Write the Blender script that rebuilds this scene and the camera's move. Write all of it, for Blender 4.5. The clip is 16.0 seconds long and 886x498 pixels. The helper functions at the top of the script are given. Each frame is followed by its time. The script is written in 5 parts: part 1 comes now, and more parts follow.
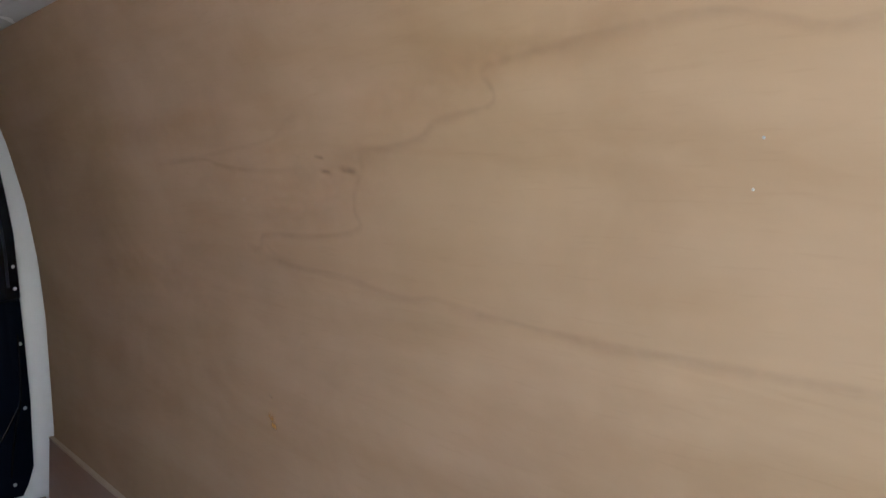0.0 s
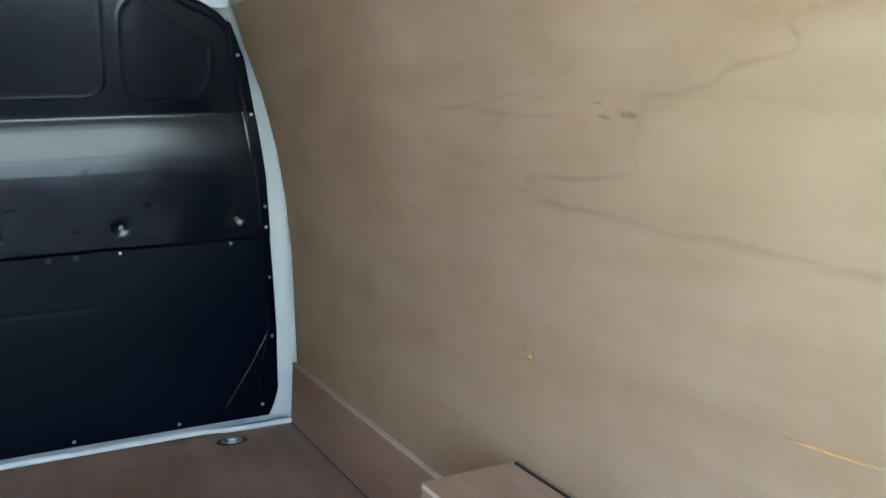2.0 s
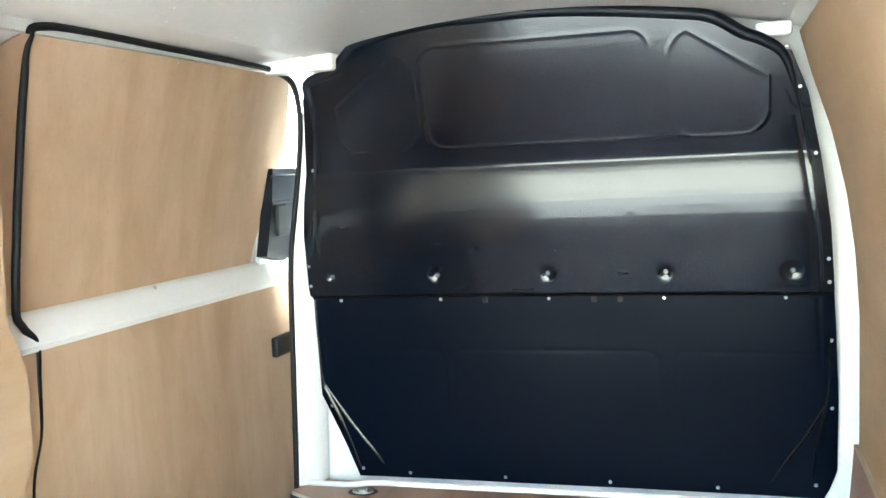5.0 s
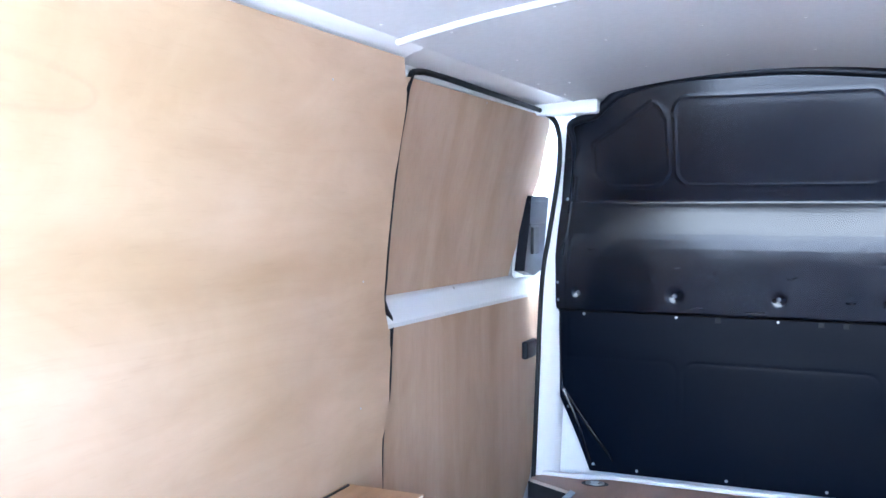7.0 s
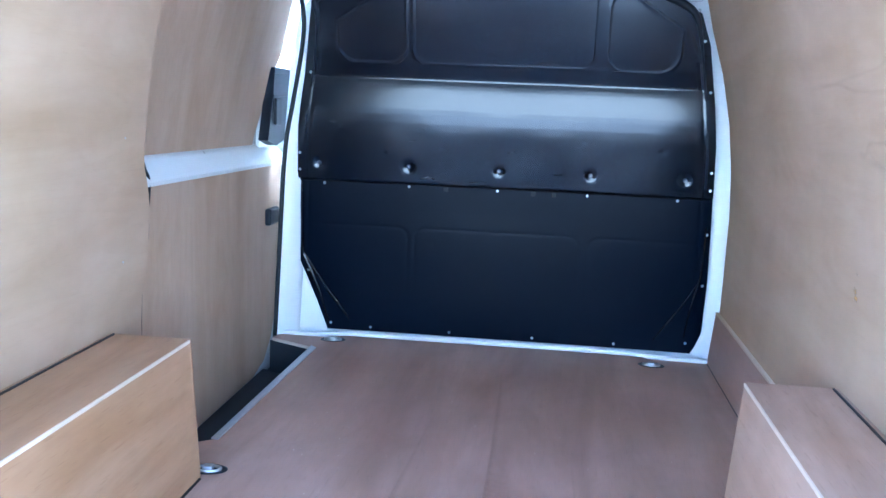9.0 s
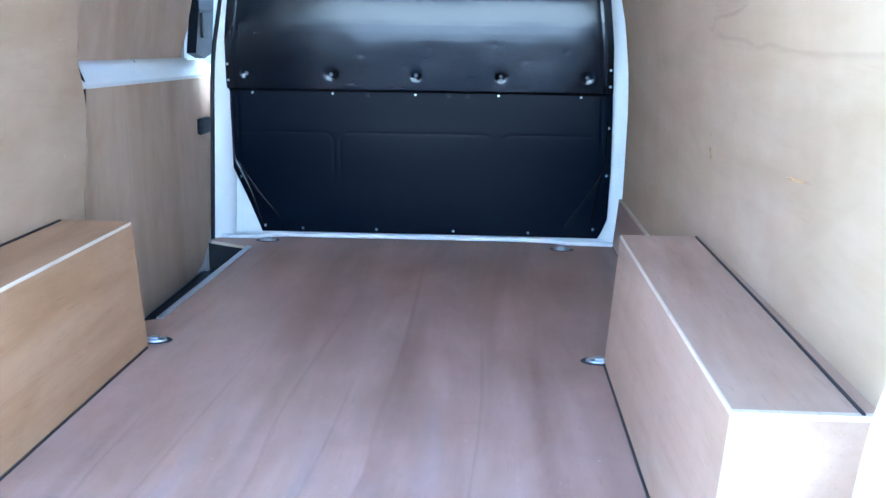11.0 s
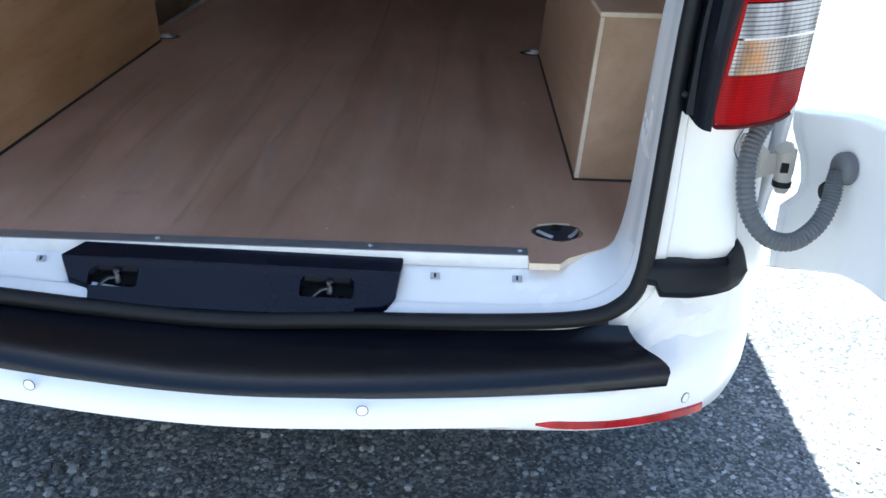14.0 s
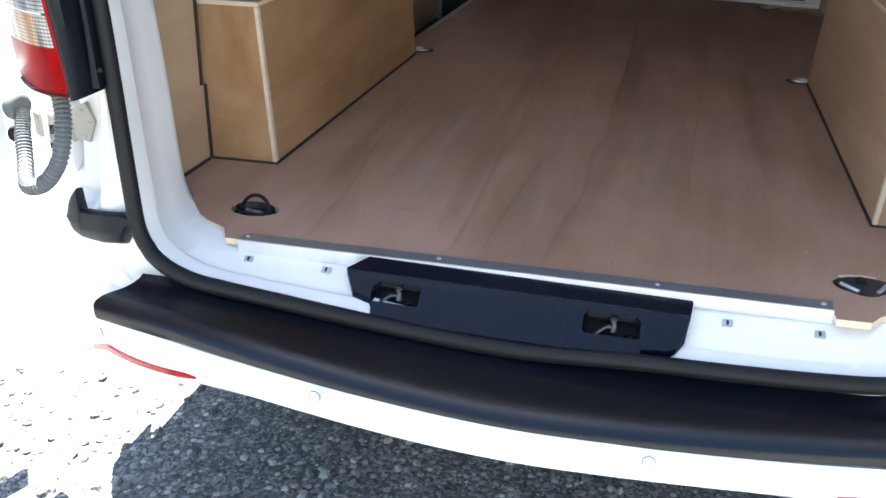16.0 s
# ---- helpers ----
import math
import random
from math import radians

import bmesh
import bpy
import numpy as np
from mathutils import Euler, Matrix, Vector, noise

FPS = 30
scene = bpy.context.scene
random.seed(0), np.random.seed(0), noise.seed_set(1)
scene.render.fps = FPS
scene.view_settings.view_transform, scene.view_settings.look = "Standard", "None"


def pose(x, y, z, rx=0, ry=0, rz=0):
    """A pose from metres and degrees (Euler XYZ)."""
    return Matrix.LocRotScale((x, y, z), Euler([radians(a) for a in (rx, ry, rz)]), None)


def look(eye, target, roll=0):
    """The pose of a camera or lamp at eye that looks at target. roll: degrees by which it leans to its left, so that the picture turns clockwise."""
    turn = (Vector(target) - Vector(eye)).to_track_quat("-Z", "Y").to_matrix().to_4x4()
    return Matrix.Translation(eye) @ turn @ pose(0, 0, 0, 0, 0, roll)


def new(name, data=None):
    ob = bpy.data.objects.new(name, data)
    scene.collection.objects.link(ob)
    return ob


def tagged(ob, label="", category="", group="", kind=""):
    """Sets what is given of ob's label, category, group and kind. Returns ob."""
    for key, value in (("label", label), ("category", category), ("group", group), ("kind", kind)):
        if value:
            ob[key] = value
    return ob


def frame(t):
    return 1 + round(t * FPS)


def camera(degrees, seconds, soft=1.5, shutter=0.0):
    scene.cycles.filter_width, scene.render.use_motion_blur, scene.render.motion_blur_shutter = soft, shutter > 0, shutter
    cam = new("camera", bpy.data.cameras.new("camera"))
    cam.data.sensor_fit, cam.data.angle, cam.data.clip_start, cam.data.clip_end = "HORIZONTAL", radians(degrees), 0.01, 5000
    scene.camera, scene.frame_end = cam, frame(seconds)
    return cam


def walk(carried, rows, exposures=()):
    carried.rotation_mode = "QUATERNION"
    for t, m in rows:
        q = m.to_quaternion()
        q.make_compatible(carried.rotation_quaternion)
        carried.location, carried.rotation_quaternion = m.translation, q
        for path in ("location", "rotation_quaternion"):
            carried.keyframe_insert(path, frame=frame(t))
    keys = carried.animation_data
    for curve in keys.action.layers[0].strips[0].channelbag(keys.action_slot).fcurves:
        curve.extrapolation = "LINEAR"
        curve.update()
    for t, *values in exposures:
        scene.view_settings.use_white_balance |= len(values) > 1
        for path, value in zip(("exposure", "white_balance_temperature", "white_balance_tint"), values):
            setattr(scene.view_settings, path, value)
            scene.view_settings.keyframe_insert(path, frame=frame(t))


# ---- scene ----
cam = camera(50.3, 16.0)
PATH = [
    (0, (0.169, 0.100, 0.996), (1.346, 1.701, 0.775), -2.16),
    (0.5, (0.132, 0.116, 1.001), (1.241, 1.760, 0.740), -1.81),
    (1, (0.121, 0.155, 1.012), (1.077, 1.890, 0.737), -1.78),
    (1.5, (0.053, 0.098, 1.004), (0.965, 1.852, 0.705), -1.50),
    (2, (0.008, 0.085, 0.989), (0.853, 1.873, 0.688), -1.98),
    (2.5, (0.056, 0.100, 0.980), (0.721, 1.957, 0.644), -3.16),
    (3, (0.212, 0.129, 0.969), (0.446, 2.102, 0.742), -2.89),
    (3.5, (0.258, 0.094, 0.978), (0.434, 2.077, 0.781), -2.29),
    (4, (0.252, 0.101, 0.974), (0.339, 2.094, 0.822), -2.93),
    (4.5, (0.397, 0.201, 0.960), (0.094, 2.174, 0.836), -2.04),
    (5, (0.493, 0.257, 1.004), (-0.081, 2.165, 0.822), -2.87),
    (5.2, (0.474, 0.255, 0.989), (-0.144, 2.148, 0.815), -2.85),
    (7.3, (0.204, -0.393, 0.970), (-0.615, 1.430, 0.881), 0.37),
    (7.5, (0.191, -0.434, 0.966), (-0.613, 1.394, 0.851), 0.90),
    (8, (0.232, -0.502, 0.948), (-0.473, 1.360, 0.757), 3.56),
    (8.5, (0.244, -0.553, 0.941), (-0.231, 1.373, 0.681), 4.24),
    (9, (0.186, -0.522, 0.920), (-0.032, 1.442, 0.607), 2.40),
    (9.2, (0.163, -0.512, 0.912), (0.028, 1.458, 0.593), 2.08),
    (11.3, (0.310, -0.938, 0.815), (0.223, 0.995, 0.310), 0.35),
    (11.5, (0.309, -1.024, 0.809), (0.271, 0.896, 0.251), 0.87),
    (12, (0.342, -1.102, 0.758), (0.471, 0.776, 0.083), 0.03),
    (12.5, (0.356, -1.259, 0.739), (0.623, 0.593, 0.034), 0.19),
    (13, (0.396, -1.359, 0.704), (0.610, 0.468, -0.082), 0.81),
    (13.5, (0.401, -1.439, 0.685), (0.519, 0.385, -0.127), 0.90),
    (14, (0.366, -1.463, 0.668), (0.338, 0.358, -0.159), 1.66),
    (14.5, (0.354, -1.461, 0.670), (0.285, 0.360, -0.153), 1.76),
    (15, (0.320, -1.452, 0.661), (0.152, 0.364, -0.161), 1.80),
    (15.5, (0.261, -1.430, 0.661), (-0.022, 0.368, -0.169), 2.29),
    (16, (0.193, -1.415, 0.672), (-0.223, 0.363, -0.142), 1.14),
]
EXPOSURES = [(0.0, 4.05, 5850, 9), (1.5, 4.69, 5220, -2), (2.5, 5.11, 4900, -11), (3.5, 5.83, 4990, -10), (4.0, 6.02, 5080, -8), (4.5, 6.18, 5400, -3), (5.0, 6.28, 5900, -5), (7.5, 5.57, 4430, 11), (8.0, 5.40, 4300, 8), (8.5, 5.40, 4270, 4), (9.0, 5.74, 4150, 3), (11.5, 5.44, 4260, -1), (12.0, 5.02, 4440, -3), (12.5, 3.94, 4600, -8), (13.0, 3.08, 5050, -2), (13.5, 2.70, 5300, 3), (14.0, 2.76, 5650, 2), (15.0, 3.05, 5980, 3), (16.0, 3.31, 6300, 4)]
walk(cam, [(t, look(e, g, r)) for t, e, g, r in PATH], EXPOSURES)

# ---- light ----
SUN_WAY = Vector((0.17, -0.22, -1.0)).normalized()
world = bpy.data.worlds.new("sky")
scene.world = world
world.use_nodes = True
wn = world.node_tree.nodes
sky = wn.new("ShaderNodeTexSky")
sky.sky_type = "NISHITA"
sky.sun_disc = False
sky.sun_elevation = math.asin(-SUN_WAY.z)
sky.sun_rotation = math.atan2(-SUN_WAY.x, -SUN_WAY.y)
world.node_tree.links.new(sky.outputs["Color"], wn["Background"].inputs["Color"])
wn["Background"].inputs["Strength"].default_value = 0.058
sun_data = bpy.data.lights.new("sun", "SUN")
sun_data.energy, sun_data.angle, sun_data.color = 5.0, radians(0.5), (1.0, 0.95, 0.88)
sun = new("sun", sun_data)
sun.matrix_world = look((0, 0, 0), SUN_WAY)

# ---- materials ----
def material(name, rough=0.5, metal=0.0, color=(0.5, 0.5, 0.5), spec=0.5):
    m = bpy.data.materials.new(name)
    m.use_nodes = True
    b = m.node_tree.nodes["Principled BSDF"]
    b.inputs["Base Color"].default_value = (*color, 1)
    b.inputs["Roughness"].default_value = rough
    b.inputs["Metallic"].default_value = metal
    b.inputs["Specular IOR Level"].default_value = spec
    return m, m.node_tree, b


def noise_node(tree, scale, size=1.0, detail=4.0, rough=0.55, warp=0.0):
    co = tree.nodes.new("ShaderNodeTexCoord")
    mp = tree.nodes.new("ShaderNodeMapping")
    mp.inputs["Scale"].default_value = scale
    n = tree.nodes.new("ShaderNodeTexNoise")
    n.inputs["Scale"].default_value = size
    n.inputs["Detail"].default_value = detail
    n.inputs["Roughness"].default_value = rough
    n.inputs["Distortion"].default_value = warp
    tree.links.new(co.outputs["Object"], mp.inputs["Vector"])
    tree.links.new(mp.outputs["Vector"], n.inputs["Vector"])
    return n.outputs["Fac"]


def ramp(tree, fac, stops):
    r = tree.nodes.new("ShaderNodeValToRGB")
    e = r.color_ramp.elements
    while len(e) < len(stops):
        e.new(0.5)
    for k, (p, c) in enumerate(stops):
        e[k].position = p
        e[k].color = (*c, 1) if len(c) == 3 else c
    tree.links.new(fac, r.inputs["Fac"])
    return r.outputs["Color"]


def mixed(tree, a, b, fac, mode="MIX"):
    n = tree.nodes.new("ShaderNodeMix")
    n.data_type, n.blend_type = "RGBA", mode
    for sock, val in ((n.inputs["Factor"], fac), (n.inputs["A"], a), (n.inputs["B"], b)):
        if hasattr(val, "links"):
            tree.links.new(val, sock)
        else:
            sock.default_value = val if isinstance(val, float) else (*val, 1)
    return n.outputs["Result"]


def bump(tree, bsdf, fac, strength, distance):
    n = tree.nodes.new("ShaderNodeBump")
    n.inputs["Strength"].default_value = strength
    n.inputs["Distance"].default_value = distance
    tree.links.new(fac, n.inputs["Height"])
    tree.links.new(n.outputs["Normal"], bsdf.inputs["Normal"])


def plywood(name, light, mid, dark, along, rough=0.55, grain=0.3, blotch=0.5, hue=0.5, figure=1.0, spec=0.2):
    """Veneer with its grain along x, y or z: broad figure, soft mottling, fine fibres and short pores."""
    m, t, b = material(name, rough, spec=spec)

    def across(a, c):
        return tuple(c if k == along else a for k in "xyz")

    fine = noise_node(t, across(70, 4.0), 1.0, 5, 0.7)
    broad = noise_node(t, across(3.4 * figure, 0.42 * figure), 1.0, 3, 0.55, 1.6)
    c = ramp(t, broad, [(0.3, dark), (0.5, mid), (0.7, light)])
    rings = noise_node(t, across(9.0 * figure, 0.8 * figure), 1.0, 2, 0.5, 0.9)
    c = mixed(t, c, ramp(t, rings, [(0.40, (1.04, 1.04, 1.04)), (0.485, (0.93, 0.90, 0.87)), (0.50, (0.90, 0.86, 0.82)), (0.515, (1.03, 1.03, 1.03))]), blotch * 0.28, "MULTIPLY")
    c = mixed(t, c, ramp(t, fine, [(0.3, (0.78, 0.76, 0.74)), (0.62, (1.05, 1.05, 1.04))]), grain, "MULTIPLY")
    warm = noise_node(t, (0.9, 0.9, 0.9), 1.0, 2, 0.5)
    c = mixed(t, c, ramp(t, warm, [(0.35, (1.0, 0.99, 0.90)), (0.62, (1.0, 0.98, 1.06))]), hue, "MULTIPLY")
    patch = noise_node(t, across(5.5, 2.4), 1.0, 5, 0.6, 0.7)
    c = mixed(t, c, ramp(t, patch, [(0.30, (0.84, 0.79, 0.72)), (0.48, (0.98, 0.97, 0.95)), (0.68, (1.10, 1.11, 1.13))]), blotch, "MULTIPLY")
    haze = noise_node(t, (1.7, 1.7, 1.7), 1.0, 4, 0.6)
    c = mixed(t, c, ramp(t, haze, [(0.32, (0.88, 0.85, 0.82)), (0.68, (1.08, 1.08, 1.09))]), 0.8, "MULTIPLY")
    pores = noise_node(t, across(230, 16), 1.0, 1, 0.4)
    c = mixed(t, c, ramp(t, pores, [(0.27, (0.72, 0.68, 0.63)), (0.36, (1, 1, 1))]), min(1.0, grain * 2.0), "MULTIPLY")
    t.links.new(c, b.inputs["Base Color"])
    r = t.nodes.new("ShaderNodeMapRange")
    r.inputs["To Min"].default_value, r.inputs["To Max"].default_value = rough - 0.1, rough + 0.12
    t.links.new(patch, r.inputs["Value"])
    t.links.new(r.outputs["Result"], b.inputs["Roughness"])
    bump(t, b, fine, 0.12, 0.002)
    return m


PLY_WALL = plywood("plywood_wall", (0.474, 0.352, 0.234), (0.447, 0.327, 0.211), (0.412, 0.293, 0.180), "y", 0.55, 0.05, 0.55, 0.8)
PLY_FLOOR = plywood("plywood_floor", (0.456, 0.299, 0.228), (0.399, 0.254, 0.187), (0.318, 0.195, 0.138), "y", 0.44, 0.16, 0.8, 0.5, spec=0.4)
PLY_LINING = plywood("plywood_lining", (0.340, 0.253, 0.207), (0.317, 0.235, 0.189), (0.290, 0.212, 0.170), "z", 0.5, 0.2, 0.6)
PLY_BOX = plywood("plywood_box", (0.436, 0.276, 0.150), (0.392, 0.238, 0.122), (0.332, 0.190, 0.088), "y", 0.48, 0.2, 0.8, 0.5, 1.4)
PLY_PINK_BOX = plywood("plywood_pink_box", (0.440, 0.304, 0.211), (0.400, 0.268, 0.180), (0.343, 0.220, 0.141), "y", 0.5, 0.2, 0.7, 0.5, 1.4)
PLY_DOOR = plywood("plywood_door", (0.520, 0.388, 0.268), (0.492, 0.360, 0.242), (0.452, 0.322, 0.206), "z", 0.55, 0.12, 0.6)
PLY_EDGE = plywood("plywood_edge", (0.722, 0.634, 0.510), (0.678, 0.581, 0.458), (0.546, 0.440, 0.317), "y")


def worn(name, color, rough, spread=0.08, metal=0.0, spec=0.5, size=3.0, relief=0.0, fine=60.0, grain=0.6):
    """A paint, plastic or metal with faint stains and grain."""
    m, t, b = material(name, rough, metal, color, spec)
    a = noise_node(t, (size, size, size), 1.0, 4, 0.6)
    f = noise_node(t, (fine, fine, fine), 1.0, 3, 0.6)
    lo = tuple(v * (1 - spread) for v in color)
    hi = tuple(min(1.0, v * (1 + spread)) for v in color)
    c = ramp(t, a, [(0.3, lo), (0.7, hi)])
    c = mixed(t, c, ramp(t, f, [(0.3, (0.93, 0.93, 0.93)), (0.7, (1.04, 1.04, 1.04))]), grain, "MULTIPLY")
    t.links.new(c, b.inputs["Base Color"])
    r = t.nodes.new("ShaderNodeMapRange")
    r.inputs["To Min"].default_value, r.inputs["To Max"].default_value = rough * 0.8, min(1.0, rough * 1.25)
    t.links.new(a, r.inputs["Value"])
    t.links.new(r.outputs["Result"], b.inputs["Roughness"])
    if relief:
        bump(t, b, f, 0.35, relief)
    return m


WHITE = worn("white_paint", (0.82, 0.82, 0.815), 0.25, 0.02, grain=0.15)
CEILING = worn("ceiling_liner", (0.56, 0.56, 0.565), 0.55, 0.03)
SATIN_BLACK = worn("black_gloss_panel", (0.0020, 0.0038, 0.0085), 0.15, 0.1, spec=0.36, size=2.0)
LOW_BLACK = worn("black_lower_panel", (0.0014, 0.0032, 0.0085), 0.29, 0.02, spec=0.07, size=2.0)
RUBBER = worn("black_rubber", (0.009, 0.0095, 0.011), 0.5, 0.2, spec=0.25, relief=0.0006)
STEP = worn("black_step_plastic", (0.003, 0.004, 0.008), 0.22, 0.15, spec=0.4, relief=0.0012, fine=260)
TRIM = worn("black_trim_plastic", (0.006, 0.008, 0.013), 0.4, 0.15, spec=0.2, relief=0.0008, fine=200)
COVER = worn("black_cover_plastic", (0.0018, 0.0036, 0.011), 0.26, 0.15, spec=0.2, relief=0.0006, fine=240)
SEALANT = worn("dark_sealant", (0.03, 0.022, 0.018), 0.6, 0.2)
STEEL = worn("zinc_steel", (0.5, 0.5, 0.49), 0.4, 0.1, metal=1.0)
DULL_BOLT = worn("dull_bolt_steel", (0.13, 0.135, 0.14), 0.5, 0.2, metal=0.7)
DULL_STEEL = worn("dull_striker_steel", (0.10, 0.10, 0.105), 0.4, 0.2, metal=1.0)
ALU = worn("aluminium_strip", (0.50, 0.53, 0.58), 0.45, 0.08, metal=0.75)
# shaded and lit copies of the floor strip's one aluminium
SHADED_ALU = worn("shaded_aluminium", (0.34, 0.35, 0.375), 0.36, 0.1, metal=0.7)
LIT_ALU = worn("lit_aluminium", (0.74, 0.76, 0.80), 0.3, 0.05, metal=0.6)
HOSE = worn("grey_hose", (0.105, 0.112, 0.12), 0.5, 0.12)
DARK = worn("dark_cup", (0.015, 0.02, 0.028), 0.45, 0.2)
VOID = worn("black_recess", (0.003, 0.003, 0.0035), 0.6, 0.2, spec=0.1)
BRACKET = worn("painted_hinge", (0.40, 0.385, 0.345), 0.45, 0.08)
FELT = worn("black_step_mat", (0.02, 0.021, 0.024), 0.7, 0.2, relief=0.001, fine=150)


def lens(name, color, rough=0.12, pitch=48, contrast=0.3, tint=None, spec=0.18, coat=0.5, columned=30, grid=0.3):
    """Ribbed lens plastic with a blotchy reflector showing through."""
    m, t, b = material(name, rough, 0.0, color, spec)
    co = t.nodes.new("ShaderNodeTexCoord")

    def wave(axis, scale, warp):
        w = t.nodes.new("ShaderNodeTexWave")
        w.bands_direction = axis
        w.inputs["Scale"].default_value = scale
        w.inputs["Distortion"].default_value = warp
        t.links.new(co.outputs["Object"], w.inputs["Vector"])
        return w.outputs["Fac"]

    ribs, columns = wave("Z", pitch, 0.25), wave("X", columned, 0.3)
    low = tuple(v * (1 - contrast) for v in color)
    c = ramp(t, ribs, [(0.06, low), (0.38, color)])
    # bowl of the reflector: broad upright bands seen through the ribs
    band = noise_node(t, (34, 34, 7), 1.0, 2, 0.5)
    k = 1 - contrast * 0.85
    c = mixed(t, c, ramp(t, band, [(0.40, (k, k, k)), (0.58, (1.15, 1.15, 1.15))]), 1.0, "MULTIPLY")
    k = 1 - contrast * 0.5
    c = mixed(t, c, ramp(t, columns, [(0.1, (k, k, k)), (0.5, (1.05, 1.05, 1.05))]), grid, "MULTIPLY")
    if tint:
        sep = t.nodes.new("ShaderNodeSeparateXYZ")
        t.links.new(co.outputs["Object"], sep.inputs["Vector"])
        side = t.nodes.new("ShaderNodeMath")
        side.operation = "ABSOLUTE"
        t.links.new(sep.outputs["X"], side.inputs[0])
        near = ramp(t, side.outputs["Value"], [(0.745, (0, 0, 0)), (0.762, (1, 1, 1)), (0.785, (0.9, 0.9, 0.9)), (0.815, (0, 0, 0))])
        spot = noise_node(t, (40, 40, 60), 1.0, 2, 0.5)
        near = mixed(t, near, ramp(t, spot, [(0.36, (0.25, 0.25, 0.25)), (0.60, (0.62, 0.62, 0.62))]), 1.0, "MULTIPLY")
        c = mixed(t, c, tint, near)
    t.links.new(c, b.inputs["Base Color"])
    b.inputs["Coat Weight"].default_value = coat
    b.inputs["Coat Roughness"].default_value = 0.06
    bump(t, b, ribs, 0.3, 0.001)
    return m


RED = lens("red_lens", (0.29, 0.0005, 0.003), 0.3, 70, 0.28, spec=0.06, coat=0.15)
RIM_RED = worn("dark_red_rim", (0.06, 0.0008, 0.002), 0.3, 0.15, spec=0.2)
TURN = lens("turn_lens", (0.50, 0.17, 0.012), 0.26, 70, 0.3, spec=0.1)
CLEAR = lens("clear_lens", (0.42, 0.42, 0.43), 0.2, 52, 0.66, coat=0.3)
AMBER = lens("amber_lens", (0.44, 0.42, 0.39), 0.2, 56, 0.64, (0.60, 0.25, 0.03), coat=0.3, columned=48, grid=0.9)
REFLECTOR = lens("red_reflector", (0.42, 0.006, 0.012), 0.25, 90, 0.3)

GLASS, gt, gb = material("window_glass", 0.02, 0.0, (1, 1, 1))
gb.inputs["Transmission Weight"].default_value = 1.0
gb.inputs["IOR"].default_value = 1.45


def asphalt():
    m, t, b = material("gravel_asphalt", 0.85)
    co = t.nodes.new("ShaderNodeTexCoord")
    v = t.nodes.new("ShaderNodeTexVoronoi")
    v.inputs["Scale"].default_value = 62
    v2 = t.nodes.new("ShaderNodeTexVoronoi")
    v2.inputs["Scale"].default_value = 150
    for q in (v, v2):
        t.links.new(co.outputs["Object"], q.inputs["Vector"])
    sep = t.nodes.new("ShaderNodeSeparateColor")
    t.links.new(v.outputs["Color"], sep.inputs["Color"])
    sep2 = t.nodes.new("ShaderNodeSeparateColor")
    t.links.new(v2.outputs["Color"], sep2.inputs["Color"])
    grit = ramp(t, sep2.outputs["Green"], [(0.0, (0.042, 0.044, 0.045)), (0.6, (0.112, 0.115, 0.118)), (1.0, (0.255, 0.255, 0.255))])
    stones = ramp(t, sep.outputs["Green"], [(0.0, (0.138, 0.138, 0.140)), (0.6, (0.276, 0.276, 0.279)), (1.0, (0.500, 0.500, 0.500))])
    chosen = ramp(t, sep.outputs["Red"], [(0.66, (0, 0, 0)), (0.72, (1, 1, 1))])
    inside = ramp(t, v.outputs["Distance"], [(0.38, (1, 1, 1)), (0.52, (0, 0, 0))])
    c = mixed(t, grit, stones, mixed(t, chosen, inside, 1.0, "MULTIPLY"))
    big = noise_node(t, (2, 2, 2), 1.0, 4, 0.6)
    c = mixed(t, c, ramp(t, big, [(0.3, (0.75, 0.75, 0.75)), (0.7, (1.15, 1.14, 1.12))]), 0.9, "MULTIPLY")
    t.links.new(c, b.inputs["Base Color"])
    inv = t.nodes.new("ShaderNodeMath")
    inv.operation = "SUBTRACT"
    inv.inputs[0].default_value = 1.0
    t.links.new(v.outputs["Distance"], inv.inputs[1])
    bump(t, b, inv.outputs["Value"], 0.7, 0.006)
    return m


ASPHALT = asphalt()


# ---- builders ----
def finish(name, bm, mat, parent=None, label="", smooth=False, kind=""):
    bmesh.ops.recalc_face_normals(bm, faces=bm.faces)
    me = bpy.data.meshes.new(name)
    bm.to_mesh(me)
    bm.free()
    me.materials.append(mat)
    if smooth:
        me.polygons.foreach_set("use_smooth", [True] * len(me.polygons))
        me.set_sharp_from_angle(angle=radians(38))
    ob = new(name, me)
    if parent is not None:
        ob.parent = parent
    return tagged(ob, label, kind=kind)


def part(name, bm, mat, parent, label="", smooth=False):
    return finish(name, bm, mat, parent, label, smooth)


def thing(name, label, category, group="", kind=""):
    return tagged(new(name), label, category, group, kind)


